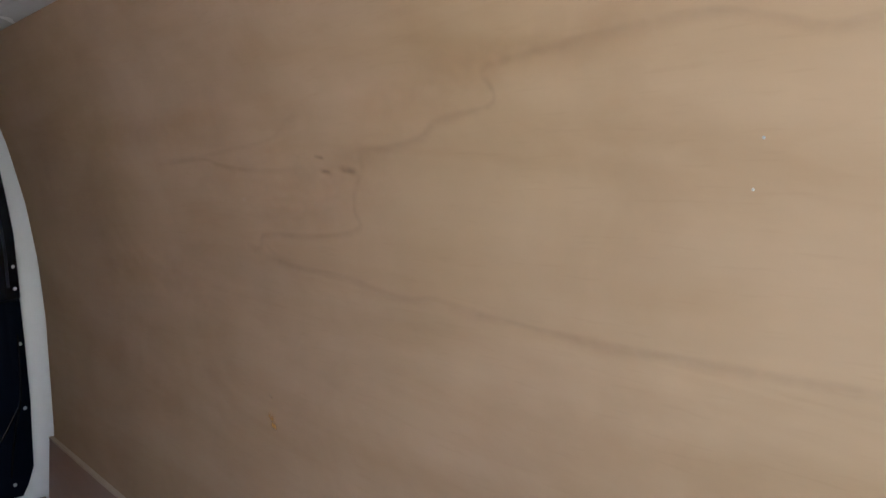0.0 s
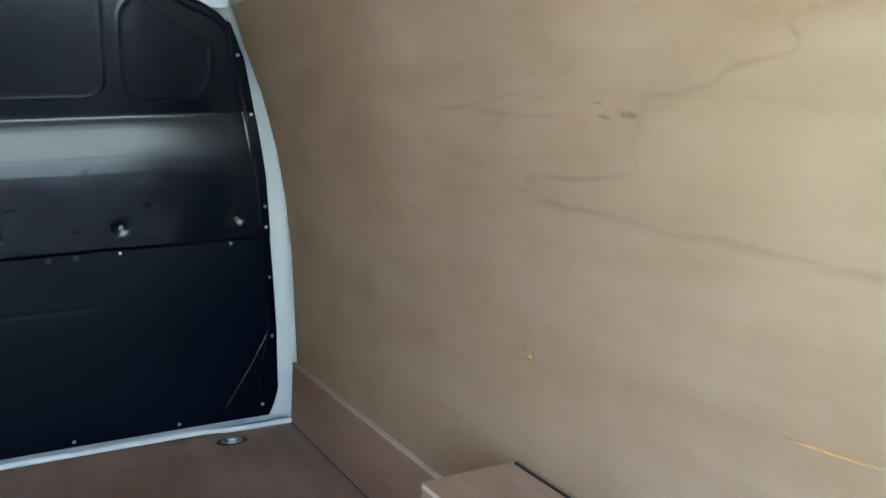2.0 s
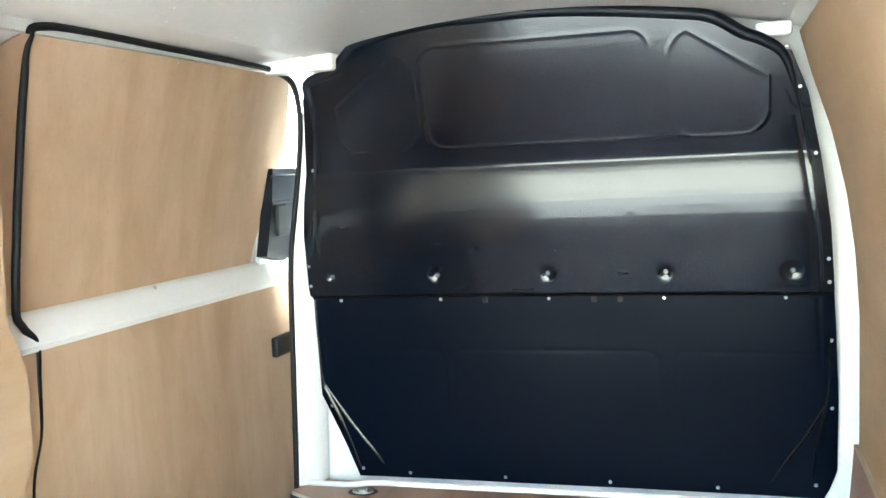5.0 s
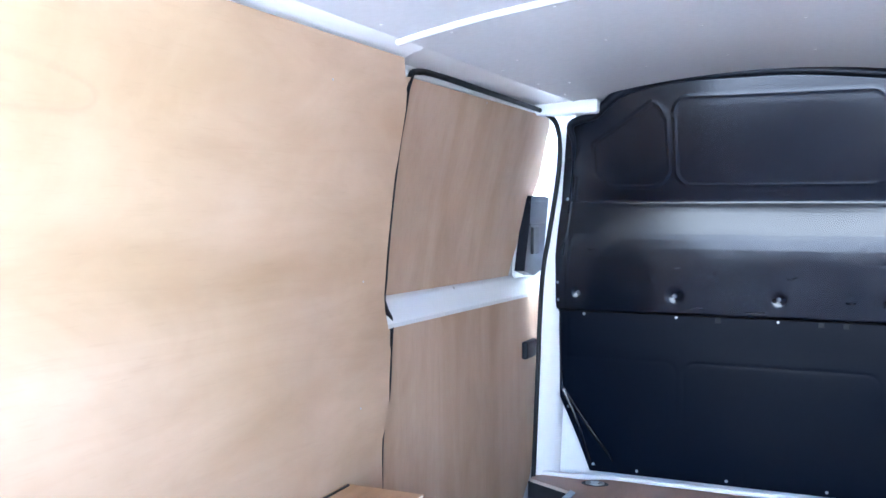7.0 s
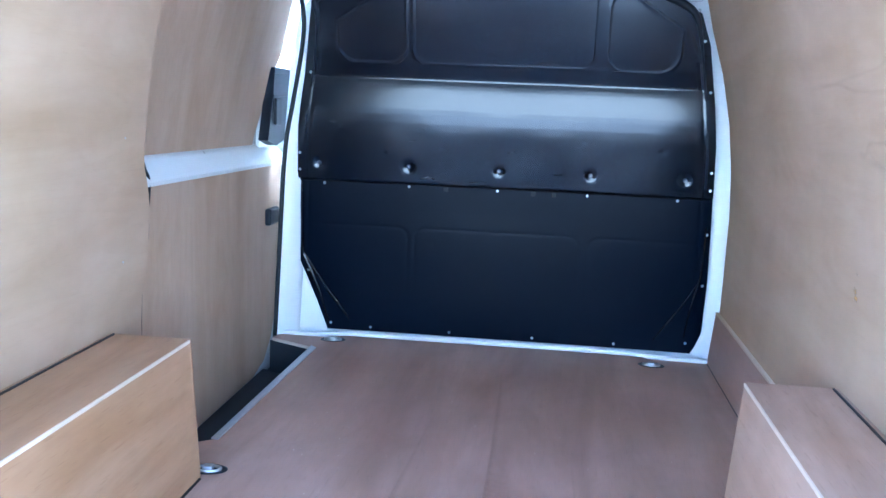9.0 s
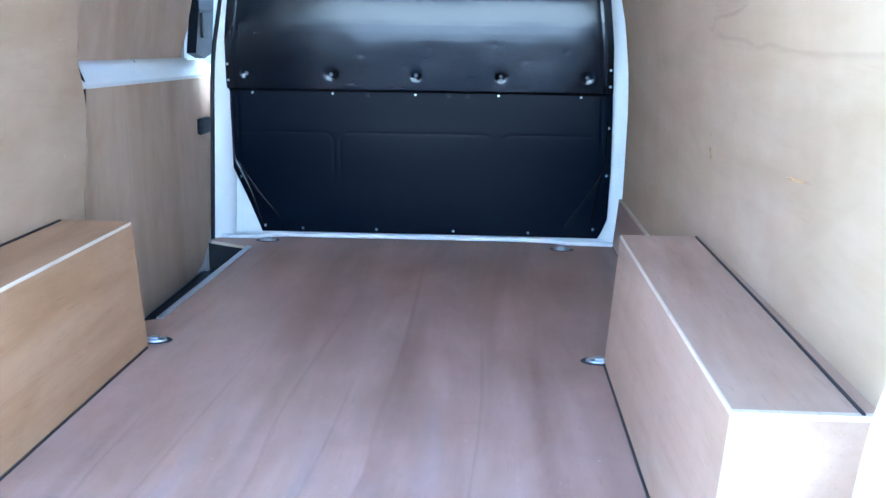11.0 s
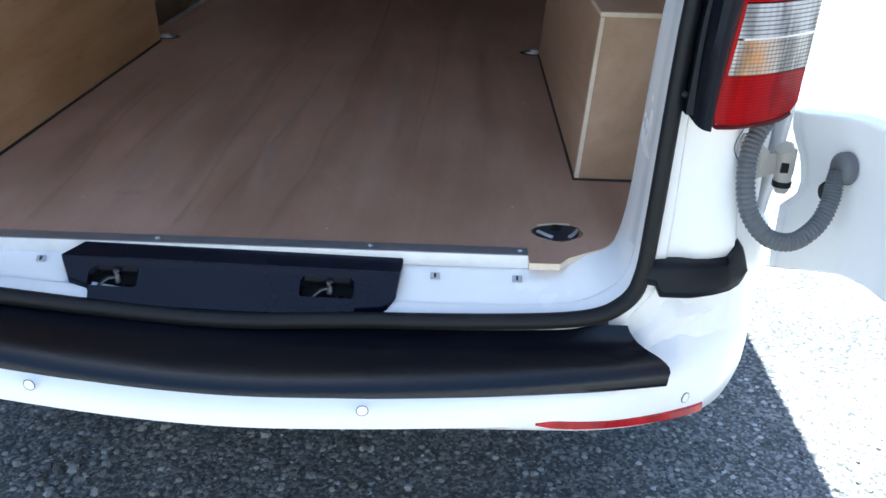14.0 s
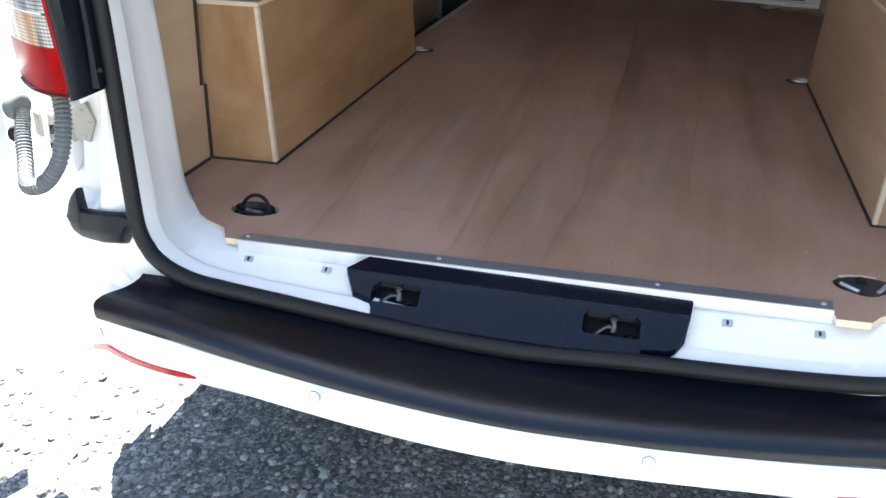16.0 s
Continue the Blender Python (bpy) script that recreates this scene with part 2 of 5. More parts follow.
def add_box(bm, lo, hi, bev=0.0, m=None):
    r = bmesh.ops.create_cube(bm, size=1.0)
    c = [(a + b) / 2 for a, b in zip(lo, hi)]
    d = [b - a for a, b in zip(lo, hi)]
    for v in r["verts"]:
        v.co = Vector((c[0] + v.co.x * d[0], c[1] + v.co.y * d[1], c[2] + v.co.z * d[2]))
    vs = r["verts"]
    if bev:
        es = list({e for v in vs for e in v.link_edges})
        out = bmesh.ops.bevel(bm, geom=es, offset=bev, segments=2, affect="EDGES", profile=0.5)
        vs = list({v for f in out["faces"] for v in f.verts} | {v for v in vs if v.is_valid})
    if m is not None:
        bmesh.ops.transform(bm, matrix=m, verts=vs)
    return vs


def box(lo, hi, bev=0.0, m=None):
    bm = bmesh.new()
    add_box(bm, lo, hi, bev, m)
    return bm


def loft(rows, closed=False, thick=None):
    """A skin through rows of points; thick adds a back offset by that vector."""
    bm = bmesh.new()
    vr = [[bm.verts.new(p) for p in r] for r in rows]
    for a, b in zip(vr, vr[1:]):
        n = len(a)
        for i in range(n if closed else n - 1):
            j = (i + 1) % n
            bm.faces.new((a[i], a[j], b[j], b[i]))
    if thick is not None:
        g = bmesh.ops.extrude_face_region(bm, geom=list(bm.faces))
        bmesh.ops.translate(bm, verts=[v for v in g["geom"] if isinstance(v, bmesh.types.BMVert)], vec=thick)
    return bm


def slab(outline, lo, hi, axis="z", holes=()):
    """A flat plate of the given outline (and holes) between two heights on an axis."""
    bm = bmesh.new()

    def place(p, h):
        return {"z": (p[0], p[1], h), "y": (p[0], h, p[1]), "x": (h, p[0], p[1])}[axis]

    edges = []
    for ring in (outline, *holes):
        vs = [bm.verts.new(place(p, hi)) for p in ring]
        edges += [bm.edges.new((vs[i], vs[(i + 1) % len(vs)])) for i in range(len(vs))]
    bmesh.ops.triangle_fill(bm, edges=edges, use_beauty=True, use_dissolve=False)
    g = bmesh.ops.extrude_face_region(bm, geom=list(bm.faces))
    v = Vector(place((0, 0), lo)) - Vector(place((0, 0), hi))
    bmesh.ops.translate(bm, verts=[q for q in g["geom"] if isinstance(q, bmesh.types.BMVert)], vec=v)
    return bm


def spline(pts, per=6):
    """A smooth line through the points."""
    pts = [Vector(p) for p in pts]
    out = []
    for i in range(len(pts) - 1):
        a, b, c, d = pts[max(i - 1, 0)], pts[i], pts[i + 1], pts[min(i + 2, len(pts) - 1)]
        for k in range(per):
            t = k / per
            out.append(0.5 * ((2 * b) + (c - a) * t + (2 * a - 5 * b + 4 * c - d) * t * t + (3 * b - a - 3 * c + d) * t ** 3))
    return out + [pts[-1]]


def tube(line, radius, sides=10, flat=1.0, ends=True, up=(0, 0, 1)):
    """A round or flattened bar along a line; radius is a number or a function of the step."""
    bm = bmesh.new()
    rings = []
    n = len(line)
    a = None
    for i, p in enumerate(line):
        d = (line[min(i + 1, n - 1)] - line[max(i - 1, 0)]).normalized()
        if a is None:
            u = Vector(up) if abs(d.dot(Vector(up))) < 0.95 else Vector((0, 1, 0))
            a = d.cross(u).normalized()
        a = (a - d * a.dot(d)).normalized()
        b = a.cross(d).normalized()
        r = radius(i) if callable(radius) else radius
        rings.append([bm.verts.new(p + a * math.cos(q) * r + b * math.sin(q) * r * flat) for q in [2 * math.pi * k / sides for k in range(sides)]])
    for a, b in zip(rings, rings[1:]):
        for k in range(sides):
            bm.faces.new((a[k], a[(k + 1) % sides], b[(k + 1) % sides], b[k]))
    if ends:
        bm.faces.new(rings[0])
        bm.faces.new(rings[-1])
    return bm


def lerp_table(table, v):
    if v <= table[0][0]:
        return table[0][1]
    for (a, x), (b, y) in zip(table, table[1:]):
        if v <= b:
            return x + (y - x) * (v - a) / (b - a)
    return table[-1][1]


def screw_mesh(name, radius=0.006, height=0.003, mat=STEEL):
    bm = bmesh.new()
    bmesh.ops.create_cone(bm, cap_ends=True, segments=10, radius1=radius, radius2=radius * 0.6, depth=height)
    add_box(bm, (-radius * 0.45, -radius * 0.1, height * 0.4), (radius * 0.45, radius * 0.1, height * 0.62))
    me = bpy.data.meshes.new(name)
    bm.to_mesh(me)
    bm.free()
    me.materials.append(mat)
    return me


SCREW = screw_mesh("screw")
SMALL_SCREW = screw_mesh("small_screw", 0.0028, 0.0016)
CEILING_SCREW = screw_mesh("ceiling_screw", 0.0042, 0.002, WHITE)
TINY_SCREW = screw_mesh("tiny_screw", 0.0015, 0.001)
BLACK_SCREW = screw_mesh("black_screw", 0.005, 0.002, RUBBER)


def put_screw(parent, at, normal, mesh=None, name="screw"):
    ob = new(name, mesh or SCREW)
    ob.parent = parent
    ob.matrix_local = Matrix.Translation(at) @ Vector(normal).to_track_quat("Z", "Y").to_matrix().to_4x4()
    return ob


# ---- ground ----
bm = bmesh.new()
for x0, x1, y0, y1 in ((-400, 400, -400, 400),):
    bm.faces.new([bm.verts.new((x, y, -0.57)) for x, y in ((x0, y0), (x1, y0), (x1, y1), (x0, y1))])
tagged(finish("ground", bm, ASPHALT), "grey gravelly asphalt, half in bright sun", "ground", kind="structure")

rng = random.Random(5)


def scatter(count, mat, label, lo, hi, spread):
    """Loose rounded stones of every size bedded in the asphalt."""
    verts, faces = [], []
    for _ in range(count):
        x, y = rng.uniform(*spread[:2]), rng.uniform(*spread[2:])
        r, turn = lo + (hi - lo) * rng.random() ** 3, rng.uniform(0, 6.28)
        if x > 0.35:
            r = min(r, 0.6 * hi) * 0.8
        h, flat, lean = r * rng.uniform(0.25, 0.7), rng.uniform(0.6, 1.0), rng.uniform(-0.3, 0.3) * r
        n, c, d = len(verts), math.cos(turn), math.sin(turn)
        for f, z in ((1.0, -0.572), (0.72, -0.571 + h)):
            for k in range(6):
                q = r * f * rng.uniform(0.75, 1.15)
                a, b = q * math.cos(1.047 * k), q * flat * math.sin(1.047 * k)
                verts.append((x + a * c - b * d, y + a * d + b * c, z + (lean * math.cos(1.047 * k) if f < 1 else 0)))
        verts.append((x + rng.uniform(-0.2, 0.2) * r, y + rng.uniform(-0.2, 0.2) * r, -0.571 + h * 1.25))
        for k in range(6):
            j = (k + 1) % 6
            faces += [(n + k, n + j, n + 6 + j, n + 6 + k), (n + 6 + k, n + 6 + j, n + 12)]
    me = bpy.data.meshes.new("gravel")
    me.from_pydata(verts, [], faces)
    me.materials.append(mat)
    tagged(new("gravel", me), label, "gravel", kind="stuff")


def stone(name, stops):
    m, t, b = material(name, 0.85)
    g = t.nodes.new("ShaderNodeNewGeometry")
    c = ramp(t, g.outputs["Random Per Island"], stops)
    f = noise_node(t, (260, 260, 260), 1.0, 3, 0.6)
    t.links.new(mixed(t, c, ramp(t, f, [(0.3, (0.7, 0.7, 0.7)), (0.7, (1.2, 1.2, 1.2))]), 0.8, "MULTIPLY"), b.inputs["Base Color"])
    return m


GREY_STONE = stone("grey_stone", [(0.0, (0.051, 0.054, 0.058)), (0.5, (0.109, 0.116, 0.123)), (0.85, (0.290, 0.300, 0.304)), (0.95, (0.189, 0.160, 0.123)), (1.0, (0.435, 0.435, 0.420))])
GRIT = stone("dark_grit", [(0.0, (0.030, 0.032, 0.033)), (0.6, (0.078, 0.083, 0.084)), (1.0, (0.180, 0.183, 0.180))])
scatter(6500, GREY_STONE, "loose grey stones bedded in the asphalt", 0.004, 0.0165, (-1.5, 1.7, -1.25, 0.35))
scatter(9000, GRIT, "fine dark grit covering the asphalt", 0.0018, 0.006, (-1.4, 1.5, -1.1, 0.1))

# unseen wall, added pale to bounce light inside and brighten the bulkhead's highlight
BOUNCE_WALL, yt, yb = material("pale_bounce", 0.85, 0.0, (0.7, 0.7, 0.68))
yt.links.new(ramp(yt, noise_node(yt, (0.7, 0.7, 0.7), 1.0, 5, 0.6), [(0.3, (0.58, 0.54, 0.46)), (0.7, (0.70, 0.66, 0.57))]), yb.inputs["Base Color"])
tagged(finish("bounce_wall", box((-30, -9.4, -0.57), (30, -9.0, 3.2), 0.05), BOUNCE_WALL), "unseen plain cream wall added to bounce light into the van", "wall", kind="structure")

# ---- van shell ----
SIDE = [(0.85, -0.30), (0.89, -0.12), (0.925, 0.10), (0.945, 0.35), (0.945, 0.62), (0.935, 0.74), (0.895, 0.98), (0.85, 1.25), (0.79, 1.36), (0.62, 1.43), (0.3, 1.465), (0.0, 1.47)]
STATIONS = [0.12, 0.5, 1.2, 1.78, 2.74, 2.93, 3.24, 3.4]
shell = tagged(new("van_shell"), "white painted panel van body around the load space", "van body", kind="structure")
for s, nm in ((1, "body_side"), (-1, "body_side")):
    bm = bmesh.new()
    grid = [[bm.verts.new((s * x, y, z)) for x, z in SIDE] for y in STATIONS]
    for i in range(len(STATIONS) - 1):
        for k in range(len(SIDE) - 1):
            if s < 0 and STATIONS[i] == 2.93 and SIDE[k][1] == 0.98:
                continue
            bm.faces.new((grid[i][k], grid[i][k + 1], grid[i + 1][k + 1], grid[i + 1][k]))
    ob = part(nm, bm, WHITE, shell, smooth=True)
    sol = ob.modifiers.new("skin", "SOLIDIFY")
    sol.thickness = 0.012
part("underbody", box((-0.88, 0.14, -0.22), (0.88, 3.4, -0.15), 0.01), TRIM, shell)
part("front_wall", slab([(-0.825, -0.2), (0.93, -0.2), (0.93, 0.6), (0.84, 1.25), (0.6, 1.42), (-0.6, 1.42), (-0.76, 1.25), (-0.82, 0.6)], 3.02, 3.03, "y"), WHITE, shell)
part("front_cap", slab([(-0.93, -0.2), (0.93, -0.2), (0.95, 0.6), (0.86, 1.25), (0.6, 1.42), (-0.6, 1.42), (-0.86, 1.25), (-0.95, 0.6)], 3.38, 3.39, "y"), WHITE, shell)

# ---- interior liners ----
WALL_X = [(0.0, 0.800), (0.19, 0.824), (0.33, 0.826), (0.545, 0.828), (0.71, 0.82), (0.875, 0.80), (1.04, 0.765), (1.19, 0.718), (1.30, 0.69)]


def wall_x(z):
    return lerp_table(WALL_X, z)


def wall_sheet(s, edge_y0, edge_y1, z0, z1, nz=36, ny=18):
    rows = []
    for i in range(nz + 1):
        z = z0 + (z1 - z0) * i / nz
        a, b = edge_y0(z), edge_y1(z)
        rows.append([(s * wall_x(z), a + (b - a) * k / ny, z) for k in range(ny + 1)])
    return loft(rows, thick=Vector((s * 0.009, 0, 0)))


wall_right = finish("wall_right", wall_sheet(1, lambda z: 0.17, lambda z: 2.93, 0.0, 1.30), PLY_WALL, None, smooth=True)
tagged(wall_right, "curved plywood lining with a dark zigzag grain line", "wall lining", kind="structure")
DOOR_EDGE = [(z, y + 0.005) for z, y in [(0.0, 1.71), (0.34, 1.712), (0.40, 1.72), (0.46, 1.762), (0.62, 1.765), (0.68, 1.745), (0.74, 1.712), (0.88, 1.70), (1.09, 1.66), (1.22, 1.625), (1.30, 1.57)]]
wall_left = finish("wall_left", wall_sheet(-1, lambda z: 0.17, lambda z: lerp_table(DOOR_EDGE, z), 0.0, 1.30), PLY_WALL, None, smooth=True)
tagged(wall_left, "curved plywood lining ending at the side door opening", "wall lining", kind="structure")

RING_AT = [(0.546, 0.098), (-0.540, 0.136), (0.592, 1.535), (-0.605, 1.60), (0.586, 2.855), (-0.60, 2.90)]


def oval(cx, cy, rx, ry, n=20):
    return [(cx + rx * math.cos(2 * math.pi * k / n), cy + ry * math.sin(2 * math.pi * k / n)) for k in range(n)]


# inner edge of the rear door frame, from the sill's middle up the pillar
INNER = [(0.0, 0.004, -0.014), (0.30, 0.004, -0.014), (0.487, 0.0, -0.014), (0.545, 0.0, -0.010), (0.585, 0.012, -0.004), (0.622, 0.04, -0.002), (0.648, 0.085, 0.0), (0.663, 0.11, 0.028), (0.674, 0.12, 0.10), (0.684, 0.12, 0.27), (0.693, 0.11, 0.42), (0.705, 0.10, 0.50),
         (0.736, 0.10, 0.585), (0.762, 0.10, 0.665), (0.772, 0.10, 0.80), (0.764, 0.10, 1.0), (0.715, 0.10, 1.18), (0.66, 0.10, 1.27), (0.58, 0.10, 1.31), (0.0, 0.10, 1.335)]
INNER_LEFT = [(0.0, 0.004, -0.014), (0.30, 0.004, -0.014), (0.487, 0.006, -0.014), (0.545, 0.022, -0.010), (0.572, 0.044, -0.005), (0.604, 0.066, -0.002), (0.630, 0.088, -0.001), (0.660, 0.118, 0.012), (0.677, 0.12, 0.061), (0.684, 0.12, 0.127), (0.692, 0.12, 0.25), (0.705, 0.12, 0.39), (0.716, 0.11, 0.50)] + INNER[12:]


def corner_line(path):
    return [(p.x, p.y) for p in spline(path, 5) if p.x > 0.585 and p.z < 0.02 and p.y < 0.13]


FLOOR_LINE = [(-0.505, -0.004), (0.487, -0.004), (0.489, -0.037), (0.540, -0.036), (0.556, -0.012)] + [(x + 0.003, y) for x, y in corner_line(INNER)] + [(0.70, 0.2), (0.815, 0.26), (0.80, 1.0), (0.80, 3.0),
              (-0.80, 3.0), (-0.83, 2.968), (-0.83, 2.875), (-0.66, 2.785), (-0.652, 2.765), (-0.668, 1.80), (-0.70, 1.775), (-0.80, 1.775), (-0.80, 0.26), (-0.70, 0.2)] + [(-x - 0.003, y) for x, y in reversed(corner_line(INNER_LEFT))] + [(-0.557, 0.036), (-0.535, -0.005), (-0.508, -0.006)]
floor = finish("floor", slab(FLOOR_LINE, -0.012, 0.0, "z", [oval(x, y, 0.048, 0.034) for x, y in RING_AT[:2]]), PLY_FLOOR)
floor.data.materials.append(PLY_EDGE)
for poly in floor.data.polygons:
    poly.material_index = int(abs(poly.normal.z) < 0.5)
tagged(floor, "reddish plywood floor sheet with dark grain streaks", "floor", kind="structure")

bm = bmesh.new()
rows = [[(x, y, 1.40 - 0.17 * x * x) for x in [(-0.66 + 1.32 * k / 24) for k in range(25)]] for y in (0.16, 0.9, 1.50)]
bm = loft(rows, thick=Vector((0, 0, 0.004)))
rows = [[(x, y, 1.40 - 0.17 * x * x) for x in [(-0.66 + 1.32 * k / 24) for k in range(25)]] for y in (1.506, 2.2, 2.95)]
b2 = loft(rows, thick=Vector((0, 0, 0.004)))
tmp = bpy.data.meshes.new("tmp")
b2.to_mesh(tmp)
b2.free()
bm.from_mesh(tmp)
bpy.data.meshes.remove(tmp)
ceiling = tagged(finish("ceiling", bm, CEILING, None, smooth=True), "pale grey ceiling lining in two sheets", "ceiling", kind="structure")
for s in (1, -1):
    rows = []
    for y in (0.12, 2.96 if s > 0 else 1.62):
        rows.append([(s * x, y, z) for x, z in ((0.655, 1.334), (0.672, 1.322), (0.69, 1.318), (0.715, 1.305), (0.735, 1.27), (0.76, 1.25))])
    tagged(finish("trim", loft(rows, thick=Vector((0, 0, 0.012))), WHITE, None, smooth=True), "white painted roof rail", "roof rail", kind="structure")
rows = [[(x, y, 1.394 - 0.17 * x * x - d) for x in [(-0.67 + 1.34 * k / 24) for k in range(25)]] for y, d in ((1.492, 0.0), (1.498, 0.004), (1.510, 0.004), (1.516, 0.0))]
tagged(finish("trim", loft(rows, thick=Vector((0, 0, 0.006))), WHITE, None, smooth=True), "white strip over the ceiling joint", "trim", kind="structure")
for k in range(6):
    x = -0.57 + 0.228 * k
    for y in (1.56, 1.98, 2.45):
        put_screw(ceiling, (x, y, 1.3985 - 0.17 * x * x), (0, 0, -1), CEILING_SCREW)
for y in (0.5, 0.95, 1.36, 2.05, 2.35, 2.62):
    for s in (1, -1):
        put_screw(ceiling, (s * 0.635, y, 1.3985 - 0.17 * 0.403), (0, 0, -1), CEILING_SCREW)


# ---- figure of the veneer ----
def vein_material(name, color, strength):
    m, t, b = material(name, 0.6, 0.0, color)
    at = t.nodes.new("ShaderNodeAttribute")
    at.attribute_name = "ink"
    n = noise_node(t, (60, 60, 60), 1.0, 3, 0.6)
    mul = t.nodes.new("ShaderNodeMath")
    mul.operation = "MULTIPLY"
    mul.inputs[1].default_value = strength
    t.links.new(at.outputs["Fac"], mul.inputs[0])
    mul2 = t.nodes.new("ShaderNodeMath")
    mul2.operation = "MULTIPLY"
    t.links.new(mul.outputs["Value"], mul2.inputs[0])
    r = t.nodes.new("ShaderNodeMapRange")
    r.inputs["From Min"].default_value, r.inputs["From Max"].default_value = 0.3, 0.6
    r.inputs["To Min"].default_value = 0.45
    t.links.new(n, r.inputs["Value"])
    t.links.new(r.outputs["Result"], mul2.inputs[1])
    t.links.new(mul2.outputs["Value"], b.inputs["Alpha"])
    return m


VEIN = vein_material("grain_vein", (0.32, 0.17, 0.08), 0.105)
FAINT_VEIN = vein_material("faint_grain_vein", (0.32, 0.17, 0.08), 0.06)
KNOT = vein_material("brown_knot", (0.30, 0.13, 0.06), 0.4)
STAIN = vein_material("warm_stain", (0.62, 0.34, 0.13), 0.10)
FLOOR_VEIN = vein_material("floor_grain_vein", (0.18, 0.085, 0.045), 0.14)
FLOOR_SMUDGE = vein_material("floor_smudge", (0.24, 0.12, 0.07), 0.165)
FLOOR_PALE = vein_material("floor_pale_streak", (0.66, 0.50, 0.42), 0.26)
CHALK = vein_material("orange_crayon", (1.0, 0.56, 0.16), 0.62)


def stroke(name, pts, place, width, mat, parent, label, soft_side=0.0):
    """A soft-edged mark along a line of surface coordinates; place() lays a coordinate on the surface."""
    line = spline([(a, b, 0) for a, b in pts], 5)
    me = bpy.data.meshes.new(name)
    verts, faces, ink = [], [], []
    n = len(line)
    for i, p in enumerate(line):
        d = (line[min(i + 1, n - 1)] - line[max(i - 1, 0)]).normalized()
        q = Vector((-d.y, d.x, 0))
        wob = width * (0.75 + 0.5 * noise.noise((p.x * 9, p.y * 9, 3.0)))
        end = min(1.0, i / 3, (n - 1 - i) / 3)
        for f, a in ((-1.0, 0.0), (-0.25, 0.9), (0.25, 1.0), (1.0 + soft_side, 0.0)):
            r = p + q * f * wob
            verts.append(place(r.x, r.y))
            ink.append(a * end)
    for i in range(n - 1):
        for k in range(3):
            faces.append((4 * i + k, 4 * i + k + 1, 4 * i + 5 + k, 4 * i + 4 + k))
    me.from_pydata(verts, [], faces)
    at = me.attributes.new("ink", "FLOAT", "POINT")
    at.data.foreach_set("value", ink)
    me.materials.append(mat)
    ob = new(name, me)
    ob.parent = parent
    return tagged(ob, label)


def on_right(y, z):
    return (wall_x(z) - 0.0012, y, z)


def on_left(y, z):
    return (-wall_x(z) + 0.0012, y, z)


def on_floor(x, y):
    return (x, y, 0.0009)


ZIG = [(1.486, 0.85), (1.439, 0.846), (1.414, 0.869), (1.286, 0.874), (1.188, 0.882), (1.129, 0.895), (1.133, 0.915), (1.122, 0.94), (1.093, 0.969), (1.086, 0.991), (1.02, 0.995), (0.953, 1.005), (0.916, 1.022), (0.832, 1.031), (0.816, 1.044), (0.827, 1.065), (0.79, 1.073),
       (0.733, 1.077), (0.63, 1.084), (0.547, 1.086), (0.493, 1.075), (0.453, 1.065), (0.40, 1.07)]
stroke("grain_line", ZIG, on_right, 0.006, VEIN, wall_right, "dark zigzag grain line", 1.2)
stroke("grain_line", [(1.43, 0.836), (1.337, 0.827), (1.206, 0.825), (1.15, 0.82), (1.06, 0.81), (0.987, 0.816), (0.924, 0.81), (0.838, 0.806), (0.74, 0.803), (0.655, 0.803), (0.519, 0.805), (0.40, 0.808)], on_right, 0.006, VEIN, wall_right, "dark grain line", 1.0)
stroke("grain_line", [(1.80, 0.978), (1.576, 0.986), (1.52, 0.977), (1.397, 0.968), (1.218, 0.971)], on_right, 0.006, VEIN, wall_right, "dark grain line", 0.6)
for pts, w in (([(1.205, 0.986), (1.19, 0.985), (1.178, 0.983)], 0.005), ([(1.20, 0.967), (1.18, 0.966), (1.165, 0.962)], 0.007), ([(1.145, 0.970), (1.125, 0.968), (1.10, 0.966)], 0.009)):
    stroke("knot", pts, on_right, w, KNOT, wall_right, "small brown knot")
for pts in ([(1.777, 0.988), (1.610, 0.989), (1.494, 0.998), (1.391, 1.005), (1.310, 1.014), (1.255, 1.035), (1.215, 1.046)],
            [(1.393, 0.920), (1.324, 0.926), (1.230, 0.927), (1.146, 0.937)],
            [(1.429, 0.870), (1.417, 0.862), (1.406, 0.849), (1.378, 0.837), (1.344, 0.832)]):
    stroke("grain_line", pts, on_right, 0.005, FAINT_VEIN, wall_right, "faint dark grain line", 1.0)
stroke("knot", [(1.255, 0.986), (1.240, 0.986)], on_right, 0.006, VEIN, wall_right, "small brown knot")
for pts in ([(1.497, 0.566), (1.486, 0.563), (1.474, 0.561)], [(1.49, 0.551), (1.479, 0.549), (1.466, 0.548)]):
    stroke("crayon_mark", pts, on_right, 0.011, CHALK, wall_right, "orange crayon mark")
stroke("crayon_mark", [(1.486, 0.60), (1.47, 0.598)], on_right, 0.005, CHALK, wall_right, "orange crayon mark")
stroke("crayon_mark", [(0.90, 0.585), (0.82, 0.588), (0.74, 0.594)], on_right, 0.005, CHALK, wall_right, "orange crayon mark")
